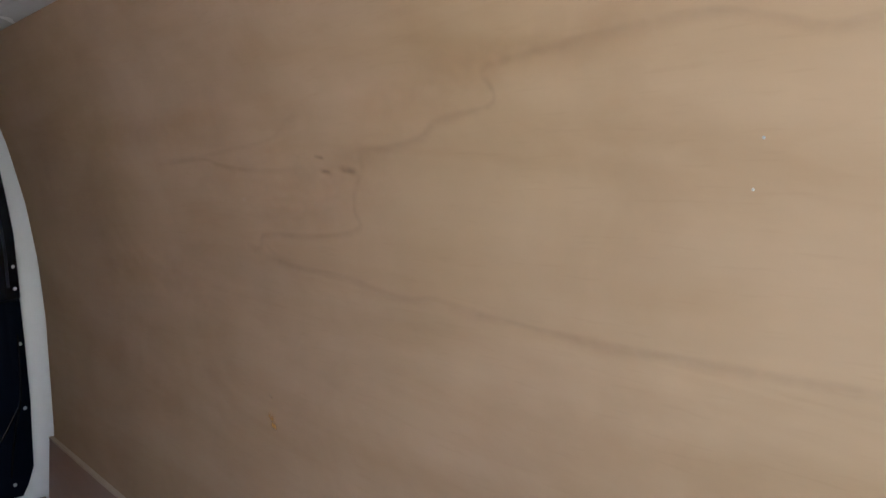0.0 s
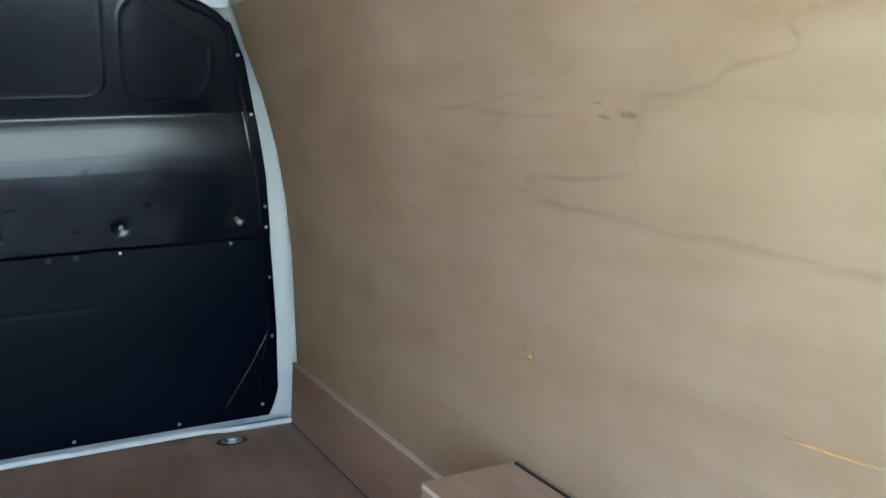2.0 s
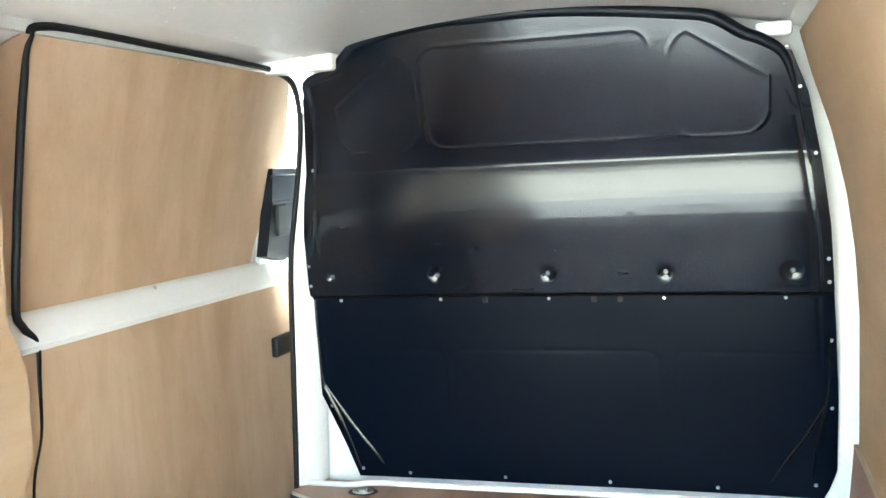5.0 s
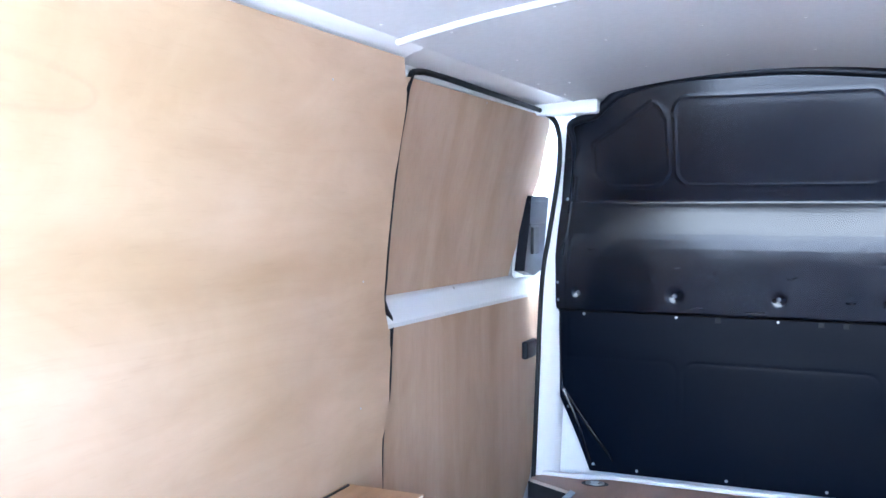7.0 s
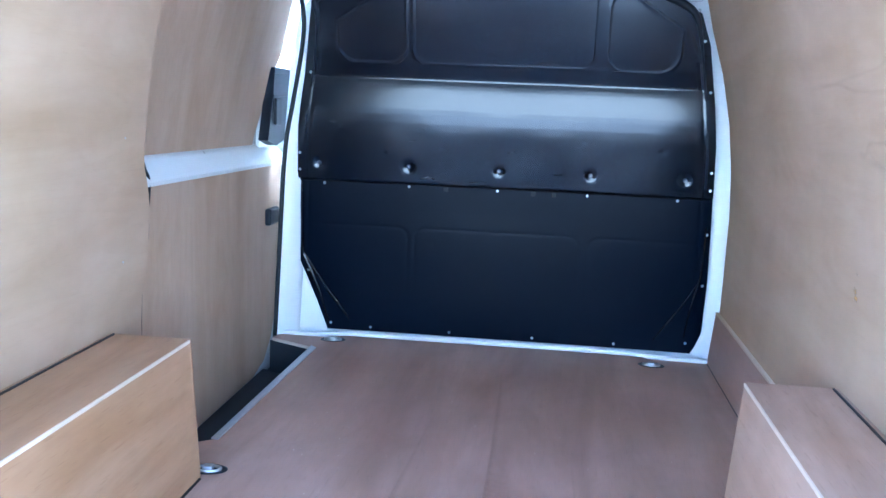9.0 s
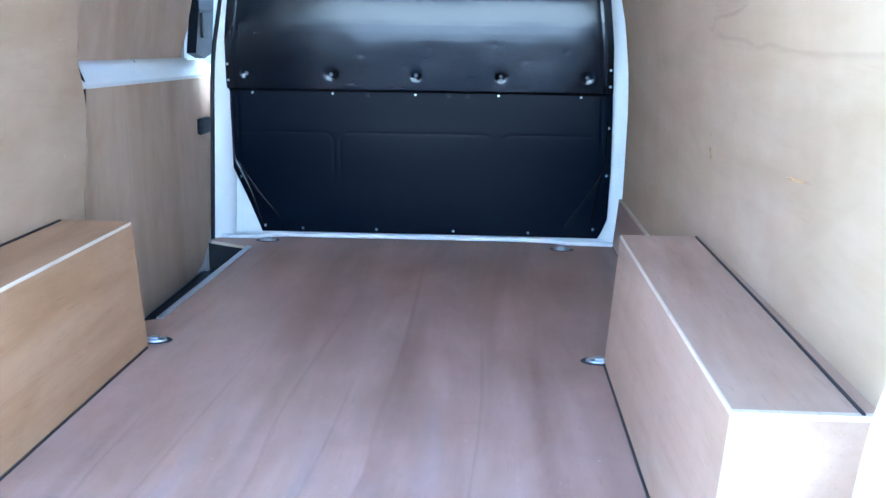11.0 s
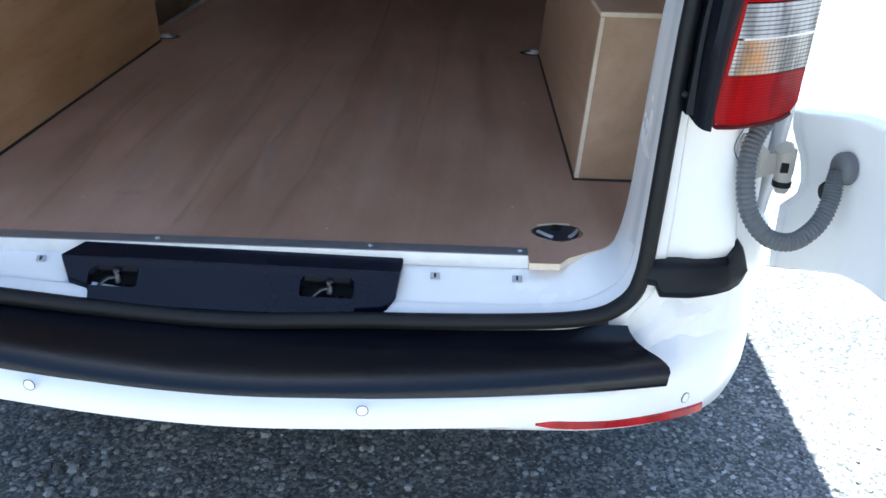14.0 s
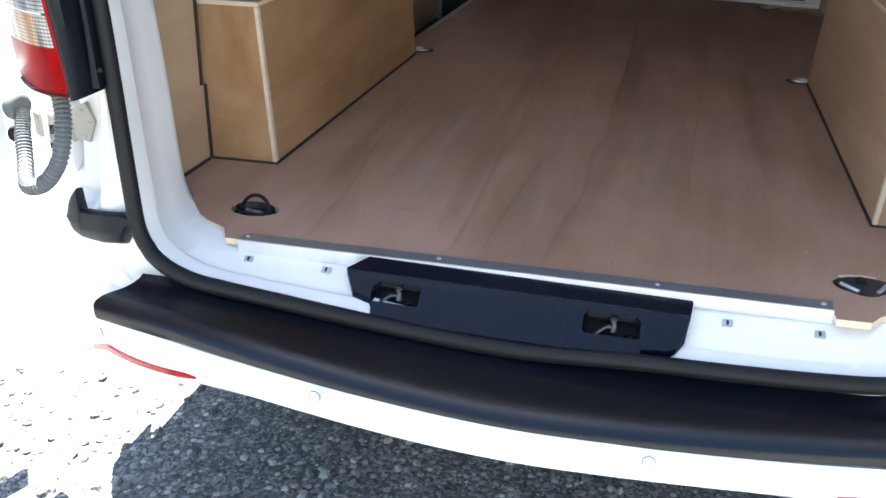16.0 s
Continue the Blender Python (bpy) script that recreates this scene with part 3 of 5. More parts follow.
for pts, w in (([(1.62, 0.965), (1.42, 0.96), (1.2, 0.955), (1.02, 0.985)], 0.05), ([(1.45, 0.90), (1.3, 0.905), (1.16, 0.915)], 0.035), ([(1.1, 1.03), (0.9, 1.06), (0.6, 1.10)], 0.04), ([(2.2, 1.05), (1.8, 1.04), (1.4, 1.06)], 0.05), ([(2.3, 0.75), (2.0, 0.77), (1.7, 0.76)], 0.05)):
    stroke("stain", pts, on_right, w, STAIN, wall_right, "faint warm stain in the veneer", 0.4)
for y, z in ((1.459, 0.923), (0.521, 0.992), (0.536, 0.953)):
    put_screw(wall_right, (wall_x(z) - 0.0005, y, z), (-1, 0, 0.1), TINY_SCREW)
stroke("grain_line", [(0.39, 1.16), (0.5, 1.165), (0.607, 1.155), (0.68, 1.14), (0.702, 1.123), (0.68, 1.105), (0.6, 1.10), (0.45, 1.102)], on_left, 0.006, FAINT_VEIN, wall_left, "faint looped grain line", 1.0)
stroke("grain_line", [(0.30, 0.46), (0.42, 0.465), (0.50, 0.45), (0.53, 0.43), (0.47, 0.415)], on_left, 0.006, FAINT_VEIN, wall_left, "faint looped grain line", 1.0)
stroke("scratch", [(0.845, 0.70), (0.83, 0.699)], on_left, 0.004, VEIN, wall_left, "small dark scuff")
for y, z in ((1.60, 0.80), (1.30, 1.22), (1.62, 0.50), (0.7, 0.47)):
    put_screw(wall_left, (-wall_x(z) + 0.001, y, z), (1, 0, 0.1), SMALL_SCREW)

# ---- bulkhead ----
BH_R = [(0.02, 0.735), (0.05, 0.752), (0.10, 0.772), (0.30, 0.776), (0.485, 0.771), (0.64, 0.765), (0.79, 0.757), (0.98, 0.733), (1.14, 0.702), (1.245, 0.662), (1.284, 0.592), (1.303, 0.548), (1.35, 0.467), (1.37, 0.354), (1.393, 0.157), (1.402, 0.02)]
BH_L = [(0.02, -0.640), (0.134, -0.684), (0.233, -0.726), (0.313, -0.763), (0.48, -0.760), (0.62, -0.758), (0.80, -0.753), (1.0, -0.728), (1.18, -0.702), (1.262, -0.69), (1.286, -0.602), (1.318, -0.562), (1.363, -0.491), (1.396, -0.319), (1.402, -0.08)]
BH_R = [(z, x * 1.006) for z, x in BH_R]
BH_L = [(z, x * 1.006) for z, x in BH_L]
LOW_Y = [(0.0, 2.998), (0.10, 2.994), (0.25, 2.987), (0.45, 2.975), (0.65, 2.962)]
UP_Y = [(0.60, 2.9585), (0.70, 2.9452), (0.80, 2.932), (0.83, 2.9284), (0.86, 2.9257), (0.88, 2.92465), (0.90, 2.9243), (0.92, 2.92455), (0.94, 2.92525), (0.955, 2.9260), (0.97, 2.9271), (0.985, 2.9288), (0.989, 2.9288), (1.0, 2.9262), (1.05, 2.912), (1.2, 2.870), (1.36, 2.825), (1.42, 2.808)]
STEPS = np.linspace(0.55, 1.45, 901)
UP_SMOOTH = np.convolve(np.pad(np.interp(STEPS, *zip(*UP_Y)), 3, "edge"), np.hanning(9)[1:-1] / np.hanning(9).sum(), "valid")


def round_box(x, z, cx, cz, hx, hz, r):
    qx, qz = abs(x - cx) - hx + r, abs(z - cz) - hz + r
    return math.hypot(max(qx, 0), max(qz, 0)) + min(max(qx, qz), 0) - r


def side_pane(x, z):
    """Signed distance to the corner-cut pane beside the middle one."""
    d = round_box(x, z, 0.482, 1.18, 0.126, 0.14, 0.07)
    cut = ((x - 0.405) * 0.545 + (z - 1.318) * 0.838)
    return max(d, cut)


def groove(d, w):
    return math.exp(-(d / w) ** 2)


DENTS = [(-0.60, 0.80), (-0.22, 0.745), (0.05, 0.775), (0.16, 0.735), (0.30, 0.79), (0.42, 0.73), (-0.42, 0.72), (0.58, 0.765), (-0.05, 0.70), (0.24, 0.845)]
BH_RIM = [(x, z) for z, x in BH_L if z > 1.0] + [(x, z) for z, x in reversed(BH_R) if z > 1.0]


def line_gap(x, z, pts):
    best, share = 9.0, 0.0
    for i, ((ax, az), (bx, bz)) in enumerate(zip(pts, pts[1:])):
        dx, dz = bx - ax, bz - az
        f = max(0.0, min(1.0, ((x - ax) * dx + (z - az) * dz) / (dx * dx + dz * dz)))
        d = math.hypot(x - ax - f * dx, z - az - f * dz)
        if d < best:
            best, share = d, (i + f) / (len(pts) - 1)
    return best, share


def bulkhead_y(x, z):
    y = float(np.interp(z, STEPS, UP_SMOOTH)) if z >= 0.6025 else lerp_table(LOW_Y, z)
    a = abs(x)
    # the whole panel is dished: its middle lies further from the load space than its sides
    y += (0.008 - 0.03 * x * x) * max(0.25, min(1.0, z / 0.5)) * (1.0 - 0.5 * max(0.0, min(1.0, (z - 1.0) / 0.3)))
    edge = 0.775 - a
    y += 0.012 * math.exp(-max(edge, 0) / 0.02) * (1 if z < 1.2 else 0.4)
    for d in (round_box(x, z, -0.012, 1.187, 0.320, 0.143, 0.05), side_pane(a, z)):
        y -= 0.0007 * groove(d, 0.0055)
    for d in (round_box(x, z, -0.005, 0.24, 0.308, 0.195, 0.04), round_box(a, z, 0.62, 0.24, 0.28, 0.195, 0.04)):
        y += 0.0005 * groove(d, 0.0055) * max(0.0, min(1.0, (z - 0.12) / 0.2))
    for k in range(5):
        bx = -0.678 + 0.336 * k
        y += 0.006 * groove(math.hypot(x - bx, z - 0.668), 0.016)
    rim = line_gap(x, z, BH_RIM)[0] if z > 1.08 else min(lerp_table(BH_R, z) - x, x - lerp_table(BH_L, z))
    if 0.3 < z < 1.2:
        y += 0.0012 * groove(rim - 0.042, 0.006) * min(1.0, (1.2 - z) / 0.15)
    if 0.66 < z < 0.88:
        for k, (dx, dz) in enumerate(DENTS):
            y += (0.0005 if k % 3 else -0.0004) * groove(math.hypot(x - dx, (z - dz) * 1.4), 0.011 + 0.002 * (k % 2))
    fold = (a - 0.60) * 0.80 - (z - 0.05) * 0.60
    if fold > 0 and z < 0.34:
        y -= 0.05 * fold * max(0.0, 1 - z / 0.34)
    if z > 0.6:
        y += 0.0010 * noise.noise((x * 7, z * 9, 1.0)) * max(0.0, 1 - abs(z - 0.72) / 0.25)
        y += 0.0016 * groove(z - 0.622, 0.012) * max(0.0, -0.12 + noise.noise((x * 11, 2.0, 0.3)))
    y -= 0.0035 * noise.noise((x * 2.2, z * 2.5, 7.0))
    return y


def edge_drop(z):
    """The lower edge of the upper panel is turned in."""
    return 0.006 * max(0.0, 1 - (z - 0.603) / 0.006) ** 2


bulkhead = thing("bulkhead", "glossy black moulded bulkhead panel screwed across the van", "bulkhead")
for nm, z0, z1, n in (("lower_panel", 0.02, 0.63, 150), ("upper_panel", 0.603, 1.402, 260)):
    rows = []
    for i in range(n + 1):
        z = z0 + (z1 - z0) * i / n
        a, b = lerp_table(BH_L, z), lerp_table(BH_R, z)
        under = 0.006 if nm == "lower_panel" and z > 0.6 else 0.0
        rows.append([(a + (b - a) * k / 360, (bulkhead_y(a + (b - a) * k / 360, 0.602) + 0.008 if under else bulkhead_y(a + (b - a) * k / 360, z) + (edge_drop(z) if nm == "upper_panel" else 0.0)), z) for k in range(361)])
    part(nm, loft(rows, thick=Vector((0, 0.006, 0))), SATIN_BLACK if nm == "upper_panel" else LOW_BLACK, bulkhead, smooth=True)
for k in range(5):
    x = -0.678 + 0.336 * k
    ob = new("bolt", screw_mesh("bolt", 0.0095, 0.007, DULL_BOLT) if k == 0 else bpy.data.meshes["bolt"])
    ob.parent = bulkhead
    ob.matrix_local = Matrix.Translation((x, bulkhead_y(x, 0.668) - 0.003, 0.668)) @ Euler((radians(90), 0, 0)).to_matrix().to_4x4()
# black tube put in for the shadow gap beneath the upper panel's edge
part("seam_shade", tube([Vector((-0.752 + 1.51 * k / 40, bulkhead_y(-0.752 + 1.51 * k / 40, 0.601) - 0.004, 0.6005)) for k in range(41)], 0.0034, 6), VOID, bulkhead, "black strip standing in for the shadow under the panel joint", smooth=True)
for x, z in ((-0.66, 0.592), (-0.339, 0.592), (-0.008, 0.592), (0.323, 0.592), (0.647, 0.592), (-0.752, 0.48), (-0.752, 0.703), (-0.752, 0.64), (0.755, 0.699), (0.757, 0.635), (0.762, 0.472), (0.763, 0.28), (0.725, 0.981), (0.686, 1.155),
             (-0.71, 1.0), (-0.674, 1.262), (0.655, 1.255), (-0.475, 1.352), (0.46, 1.342), (-0.632, 0.045), (-0.475, 0.036), (-0.168, 0.036), (0.15, 0.036), (0.457, 0.036), (0.72, 0.058), (-0.722, 0.25)):
    put_screw(bulkhead, (x, bulkhead_y(x, z) - 0.001, z), (0, -1, 0))
for x in (-0.20, 0.125, 0.20):
    y = bulkhead_y(x, 0.59)
    part("slot", box((x - 0.009, y - 0.003, 0.580), (x + 0.009, y + 0.009, 0.600), 0.002), RUBBER, bulkhead)
SCUFF = vein_material("pale_scuff", (0.55, 0.56, 0.58), 0.35)
for pts, w in (((( -0.640, 0.824), (-0.612, 0.822)), 0.004), (((0.196, 0.664), (0.226, 0.664)), 0.004), (((-0.345, 0.762), (-0.318, 0.765)), 0.003), (((-0.562, 1.045), (-0.530, 1.049)), 0.003), (((0.375, 1.044), (0.41, 1.040)), 0.003),
               (((-0.300, 0.622), (-0.262, 0.631), (-0.245, 0.622)), 0.004), (((-0.115, 0.619), (-0.05, 0.621)), 0.004), (((0.02, 0.735), (0.05, 0.74)), 0.003)):
    stroke("scuff", pts, lambda x, z: (x, bulkhead_y(x, z) - 0.0012, z), w, SCUFF, bulkhead, "pale rubbed mark")
# rolled edge round the upper panel, raised ribs in the lower corners
rim_line = []
for x, z in [(x, z) for z, x in BH_L if z > 0.62] + [(x, z) for z, x in reversed(BH_R) if z > 0.62]:
    high = max(0.0, min(1.0, (z - 1.22) / 0.06))
    inset = 0.030 * (1 - high) + 0.005 * high
    q = Vector((x, 0, z)) - Vector((math.copysign(inset, x) * (1 - 0.8 * max(0.0, min(1.0, (z - 1.3) / 0.06))), 0, inset * high))
    rim_line.append(Vector((q.x, bulkhead_y(q.x, q.z) - 0.001, q.z)))
rim_line = spline(rim_line, 5)
part("rolled_edge", tube(rim_line, lambda i: 0.0042 + 0.0125 * max(0.0, min(1.0, (rim_line[i].z - 1.12) / 0.18)), 10), TRIM, bulkhead, "matt black rolled edge", smooth=True)
for pts, r in ((((-0.7475, 0.60), (-0.7475, 0.42), (-0.744, 0.325), (-0.728, 0.285), (-0.690, 0.20), (-0.665, 0.13), (-0.640, 0.05)), 0.0075), (((-0.738, 0.318), (-0.695, 0.25), (-0.640, 0.17), (-0.585, 0.10), (-0.56, 0.062)), 0.0075),
               (((0.757, 0.50), (0.756, 0.38), (0.750, 0.30), (0.727, 0.19), (0.712, 0.08)), 0.005), (((0.752, 0.30), (0.695, 0.20), (0.64, 0.12), (0.60, 0.06)), 0.0045)):
    line = [Vector((x, bulkhead_y(x, z) + 0.0005, z)) for x, z, _ in spline([(x, z, 0) for x, z in pts], 8)]
    part("rib", tube(line, lambda i: r * (0.35 + 0.65 * math.sin(math.pi * min(1.0, max(0.0, i / (len(line) - 1))) * 0.85 + 0.25)), 8), SATIN_BLACK, bulkhead, smooth=True)

bm = tube(spline([(-0.83, 2.945, 0.006), (-0.66, 2.94, 0.008), (-0.56, 2.94, 0.018), (-0.40, 2.94, 0.018), (0.45, 2.94, 0.018), (0.60, 2.94, 0.010), (0.80, 2.94, 0.006)]), 0.009, 8)
tagged(finish("trim", bm, WHITE, None, smooth=True), "white painted lip along the bulkhead foot", "trim", kind="structure")
# white blocks of the roof frame in the upper corners
for x0, x1, z0, z1 in ((-0.80, -0.575, 1.285, 1.335), (0.575, 0.67, 1.285, 1.325)):
    tagged(finish("trim", box((x0, 2.80 if x0 < 0 else 2.86, z0), (x1, 2.888, z1), 0.012), WHITE, None, smooth=True), "white painted roof frame end", "trim", kind="structure")

# ---- kick board, arch boxes ----
kick = thing("kick_board", "low plywood kick board along the wall foot", "kick board")
part("board", loft([[(0.796, 1.512, 0.0), (0.796, 2.94, 0.0)], [(0.813, 1.512, 0.192), (0.813, 2.94, 0.192)]], thick=Vector((0.010, 0, 0))), PLY_FLOOR, kick)
part("top_edge", box((0.8115, 1.512, 0.188), (0.8235, 2.94, 0.1945)), PLY_EDGE, kick, "pale bare plywood edge")
part("sealant_line", box((0.7935, 1.52, 0.0), (0.7955, 2.94, 0.0025)), SEALANT, kick, "dark sealant line")


def arch_box(s, y0, y1, label, ply):
    b = thing("wheel_arch_box", label, "wheel arch box", "wheel arch boxes")
    top, xi, xt, xo = 0.341, 0.605, 0.629, 0.83
    t = 0.012

    def v(x, y, z):
        return (s * x, y, z)

    part("side_panel", loft([[v(xi, y0 + t, 0.002), v(xi, y1, 0.002)], [v(xt, y0 + t, top - 0.0065), v(xt, y1, top - 0.0065)]], thick=Vector((s * t, 0, 0))), ply, b)
    part("top_panel", loft([[v(xt, y0 + t, top), v(xt, y1, top)], [v(xo, y0 + t, top), v(xo, y1, top)]], thick=Vector((0, 0, -t))), ply, b)
    part("rear_panel", loft([[v(xi + 0.008, y0, 0.002), v(xo, y0, 0.002)], [v(xt + 0.007, y0, top - 0.008), v(xo, y0, top - 0.008)]], thick=Vector((0, t, 0))), ply, b)
    part("front_panel", loft([[v(xi, y1, 0.002), v(xo, y1, 0.002)], [v(xt, y1, top), v(xo, y1, top)]], thick=Vector((0, t, 0))), ply, b)
    part("side_edge", loft([[v(xi - 0.001, y0 - 0.002, 0.002), v(xi + 0.0075, y0 - 0.002, 0.002)], [v(xt - 0.001, y0 - 0.002, top - 0.009), v(xt + 0.0065, y0 - 0.002, top - 0.009)]], thick=Vector((0, t + 0.001, 0))), PLY_EDGE, b, "pale bare plywood edge")
    part("top_edge", loft([[v(xt - 0.0025, y0 - 0.002, top - 0.0065), v(xt - 0.0025, y1, top - 0.0065)], [v(xt - 0.0025, y0 - 0.002, top + 0.001), v(xt - 0.0025, y1, top + 0.001)]], thick=Vector((s * 0.0035, 0, 0))), PLY_EDGE, b, "pale bare plywood edge")
    part("rear_top_edge", loft([[v(xt, y0 - 0.0025, top - 0.0075), v(xo, y0 - 0.0025, top - 0.0075)], [v(xt, y0 - 0.0025, top + 0.001), v(xo, y0 - 0.0025, top + 0.001)]], thick=Vector((0, t, 0))), PLY_EDGE, b, "pale bare plywood edge")
    part("sealant_line", tube([Vector(v(xi - 0.002, y1, 0.002)), Vector(v(xi - 0.002, y0 - 0.004, 0.002)), Vector(v(0.815, y0 - 0.004, 0.002))], 0.0034, 6), SEALANT, b, "dark sealant line")
    line = [Vector(v(wall_x(top) - 0.006 - (0.007 + 0.014 * (1 - k / 8) ** 1.6), y0 + (y1 - y0) * k / 8, top + 0.002)) for k in range(9)]
    part("wall_sealant_line", tube(line, 0.0028, 6), SEALANT, b, "dark sealant line")
    return b


arch_box(1, 0.378, 1.512, "pinkish plywood wheel arch box with pale cut edges", PLY_PINK_BOX)
arch_box(-1, 0.395, 1.537, "orange-brown plywood wheel arch box beside the side door", PLY_BOX)
infill = thing("corner_panel", "small stepped plywood panel behind the wheel arch box", "wall lining")
part("panel", slab([(0.20, 0.0), (0.392, 0.0), (0.392, 0.165), (0.375, 0.165), (0.375, 0.40), (0.20, 0.40)], -0.775, -0.760, "x"), PLY_WALL, infill)
part("sealant_line", tube([Vector((-0.756, 0.22, 0.002)), Vector((-0.756, 0.392, 0.002)), Vector((-0.757, 0.391, 0.165)), Vector((-0.757, 0.376, 0.167)), Vector((-0.757, 0.376, 0.35))], 0.004, 6), SEALANT, infill, "dark sealant line")


# ---- tie-down rings ----
def tie_ring(x, y, turn, up):
    r = thing("tie_down_ring", "dark steel tie-down ring in an oval floor recess", "tie-down ring", "floor tie-downs")
    deep = -0.03 if up else 0.0015
    bm = bmesh.new()
    prof = [(1.0, -0.0004), (0.97, -0.002), (0.92, -0.004), (0.75, -0.005), (0.0, -0.005)] if up and x > 0 else [(1.0, 0.002), (0.94, 0.003), (0.90, -0.006 if up else 0.002), (0.75, deep), (0.0, deep)]
    rings = [[bm.verts.new((0.048 * f * math.cos(a), 0.034 * f * math.sin(a), z)) for a in [2 * math.pi * k / 20 for k in range(20)]] for f, z in prof[:-1]]
    for a, b in zip(rings, rings[1:]):
        for k in range(20):
            bm.faces.new((a[k], a[(k + 1) % 20], b[(k + 1) % 20], b[k]))
    bm.faces.new(rings[-1])
    part("cup", bm, PLY_PINK_BOX if up and x > 0 else DARK, r, smooth=True)
    h = 0.036 if up and x < 0 else 0.010
    line = [Vector((0.038 * math.cos(a), 0.0 + 0.012 * math.sin(a), -0.006 + h * math.sin(a))) for a in [math.pi * k / 14 for k in range(15)]] if up else [Vector((0.030 * math.cos(a), 0.018 * math.sin(a), 0.004)) for a in [2 * math.pi * k / 18 for k in range(19)]]
    if not up or x < 0:
        part("ring", tube(line, 0.0042, 8), TRIM if up else STEEL, r, smooth=True)
    if up and x > 0:
        # stamped lid: flat at the back, pointed towards the sill
        lid = [(-0.043, 0.012), (-0.034, 0.021), (-0.018, 0.026), (0.0, 0.028), (0.018, 0.026), (0.034, 0.021), (0.043, 0.012), (0.038, -0.008), (0.026, -0.028), (0.014, -0.038), (0.0, -0.042), (-0.014, -0.038), (-0.026, -0.028), (-0.038, -0.008)]
        part("lid", slab(lid, -0.004, 0.002), DARK, r, "dark stamped steel lid")
        part("lid_boss", tube([Vector((0, 0.012, 0.001)), Vector((0, 0.012, 0.006))], 0.010, 12), RUBBER, r, smooth=True)
        for q in (1, -1):
            part("clip", tube(spline([(q * 0.036, -0.002, 0.0035), (q * 0.030, -0.012, 0.004), (q * 0.023, -0.022, 0.004), (q * 0.015, -0.030, 0.0035)], 4), 0.0036, 6), ALU, r, "bare steel clip", smooth=True)
        part("back_lip", tube(spline([(-0.030, 0.030, 0.001), (0.0, 0.036, 0.001), (0.030, 0.030, 0.001)], 5), 0.0022, 6), PLY_EDGE, r, "pale cut edge of the recess", smooth=True)
        part("lug", box((-0.012, -0.008, -0.020), (0.012, 0.006, -0.008), 0.003), RUBBER, r)
    else:
        part("lug", box((-0.026, -0.006, -0.008), (0.02, 0.004, -0.002), 0.002) if up else box((-0.012, -0.012, deep), (0.012, 0.012, deep + 0.012), 0.003), STEEL, r)
    if up and x < 0:
        rim = [Vector((0.0475 * math.cos(a), 0.0335 * math.sin(a), 0.0022)) for a in [2 * math.pi * k / 28 for k in range(29)]]
        part("rim", tube(rim, 0.0022, 6), TRIM, r, smooth=True)
    r.matrix_basis = pose(x, y, 0, 0, 0, turn) @ Matrix.Diagonal((0.84, 0.84, 0.84, 1) if up and x < 0 else (1, 1, 1, 1))
    return r


for k, (x, y) in enumerate(RING_AT):
    tie_ring(x, y, (8, -12, 0, 5, -10, 6)[k], k < 2)

# ---- side door ----
door = thing("side_sliding_door", "closed sliding door lined with two plywood panels", "sliding door")
part("skin", slab([(1.74, -0.16), (3.2, -0.16), (3.2, 0.66), (1.74, 0.66)], -0.935, -0.922, "x"), WHITE, door)


UP_X = [(0.70, -0.915), (0.75, -0.912), (1.0, -0.872), (1.2, -0.822), (1.30, -0.795)]
UP_FRONT = [(0.70, 2.84), (0.79, 2.875), (0.98, 2.97), (1.07, 3.015), (1.2, 2.995), (1.27, 2.975), (1.292, 2.945)]
rows = []
for k in range(31):
    z = 0.70 + 0.592 * k / 30
    y0, y1 = 1.72 + 0.08 * max(0.0, (z - 1.25) / 0.042), lerp_table(UP_FRONT, z)
    rows.append([(lerp_table(UP_X, z) + 0.006, y0 + (y1 - y0) * q / 10, z) for q in range(11)])
bm = loft(rows, thick=Vector((-0.012, 0, 0)))
part("upper_panel", bm, PLY_DOOR, door, "plywood panel over the window", smooth=True)
part("lower_panel", slab([(1.72, -0.12), (2.74, -0.12), (2.87, -0.09), (2.955, -0.02), (3.0, 0.06), (3.03, 0.3), (3.06, 0.66), (1.72, 0.675)], -0.872, -0.860, "x"), PLY_DOOR, door)
rail = [(-0.925, 0.74), (-0.905, 0.74), (-0.888, 0.727), (-0.862, 0.70), (-0.852, 0.675), (-0.856, 0.663), (-0.925, 0.66)]
part("rail", loft([[(x, y, z - 0.012 * (y - 1.72)) for x, z in rail] for y in (1.72, 2.3, 3.1)], closed=True), WHITE, door, "white painted cross rail", smooth=True)
part("frame_head", box((-0.86, 1.74, 1.297), (-0.803, 3.2, 1.33), 0.006), WHITE, door)
bm = slab([(2.88, 0.70), (3.22, 0.70), (3.22, 0.985), (2.91, 0.985)], -0.905, -0.893, "x")
part("frame_post", bm, WHITE, door)
pane = part("window_pane", loft([[(-0.895, 2.80, 0.97), (-0.895, 3.24, 0.97)], [(-0.842, 2.80, 1.28), (-0.842, 3.24, 1.28)]], thick=Vector((-0.004, 0, 0))), GLASS, door, "narrow uncovered strip of window glass")
pane.visible_shadow = False
hd = part("handle_case", slab([(2.85, 0.745), (2.96, 0.722), (3.06, 0.74), (3.13, 1.01), (2.925, 1.012), (2.905, 0.9)], -0.885, -0.848, "x"), TRIM, door, "black plastic handle case")
part("lever", box((-0.850, 2.92, 0.80), (-0.838, 2.99, 0.90), 0.006), RUBBER, hd)
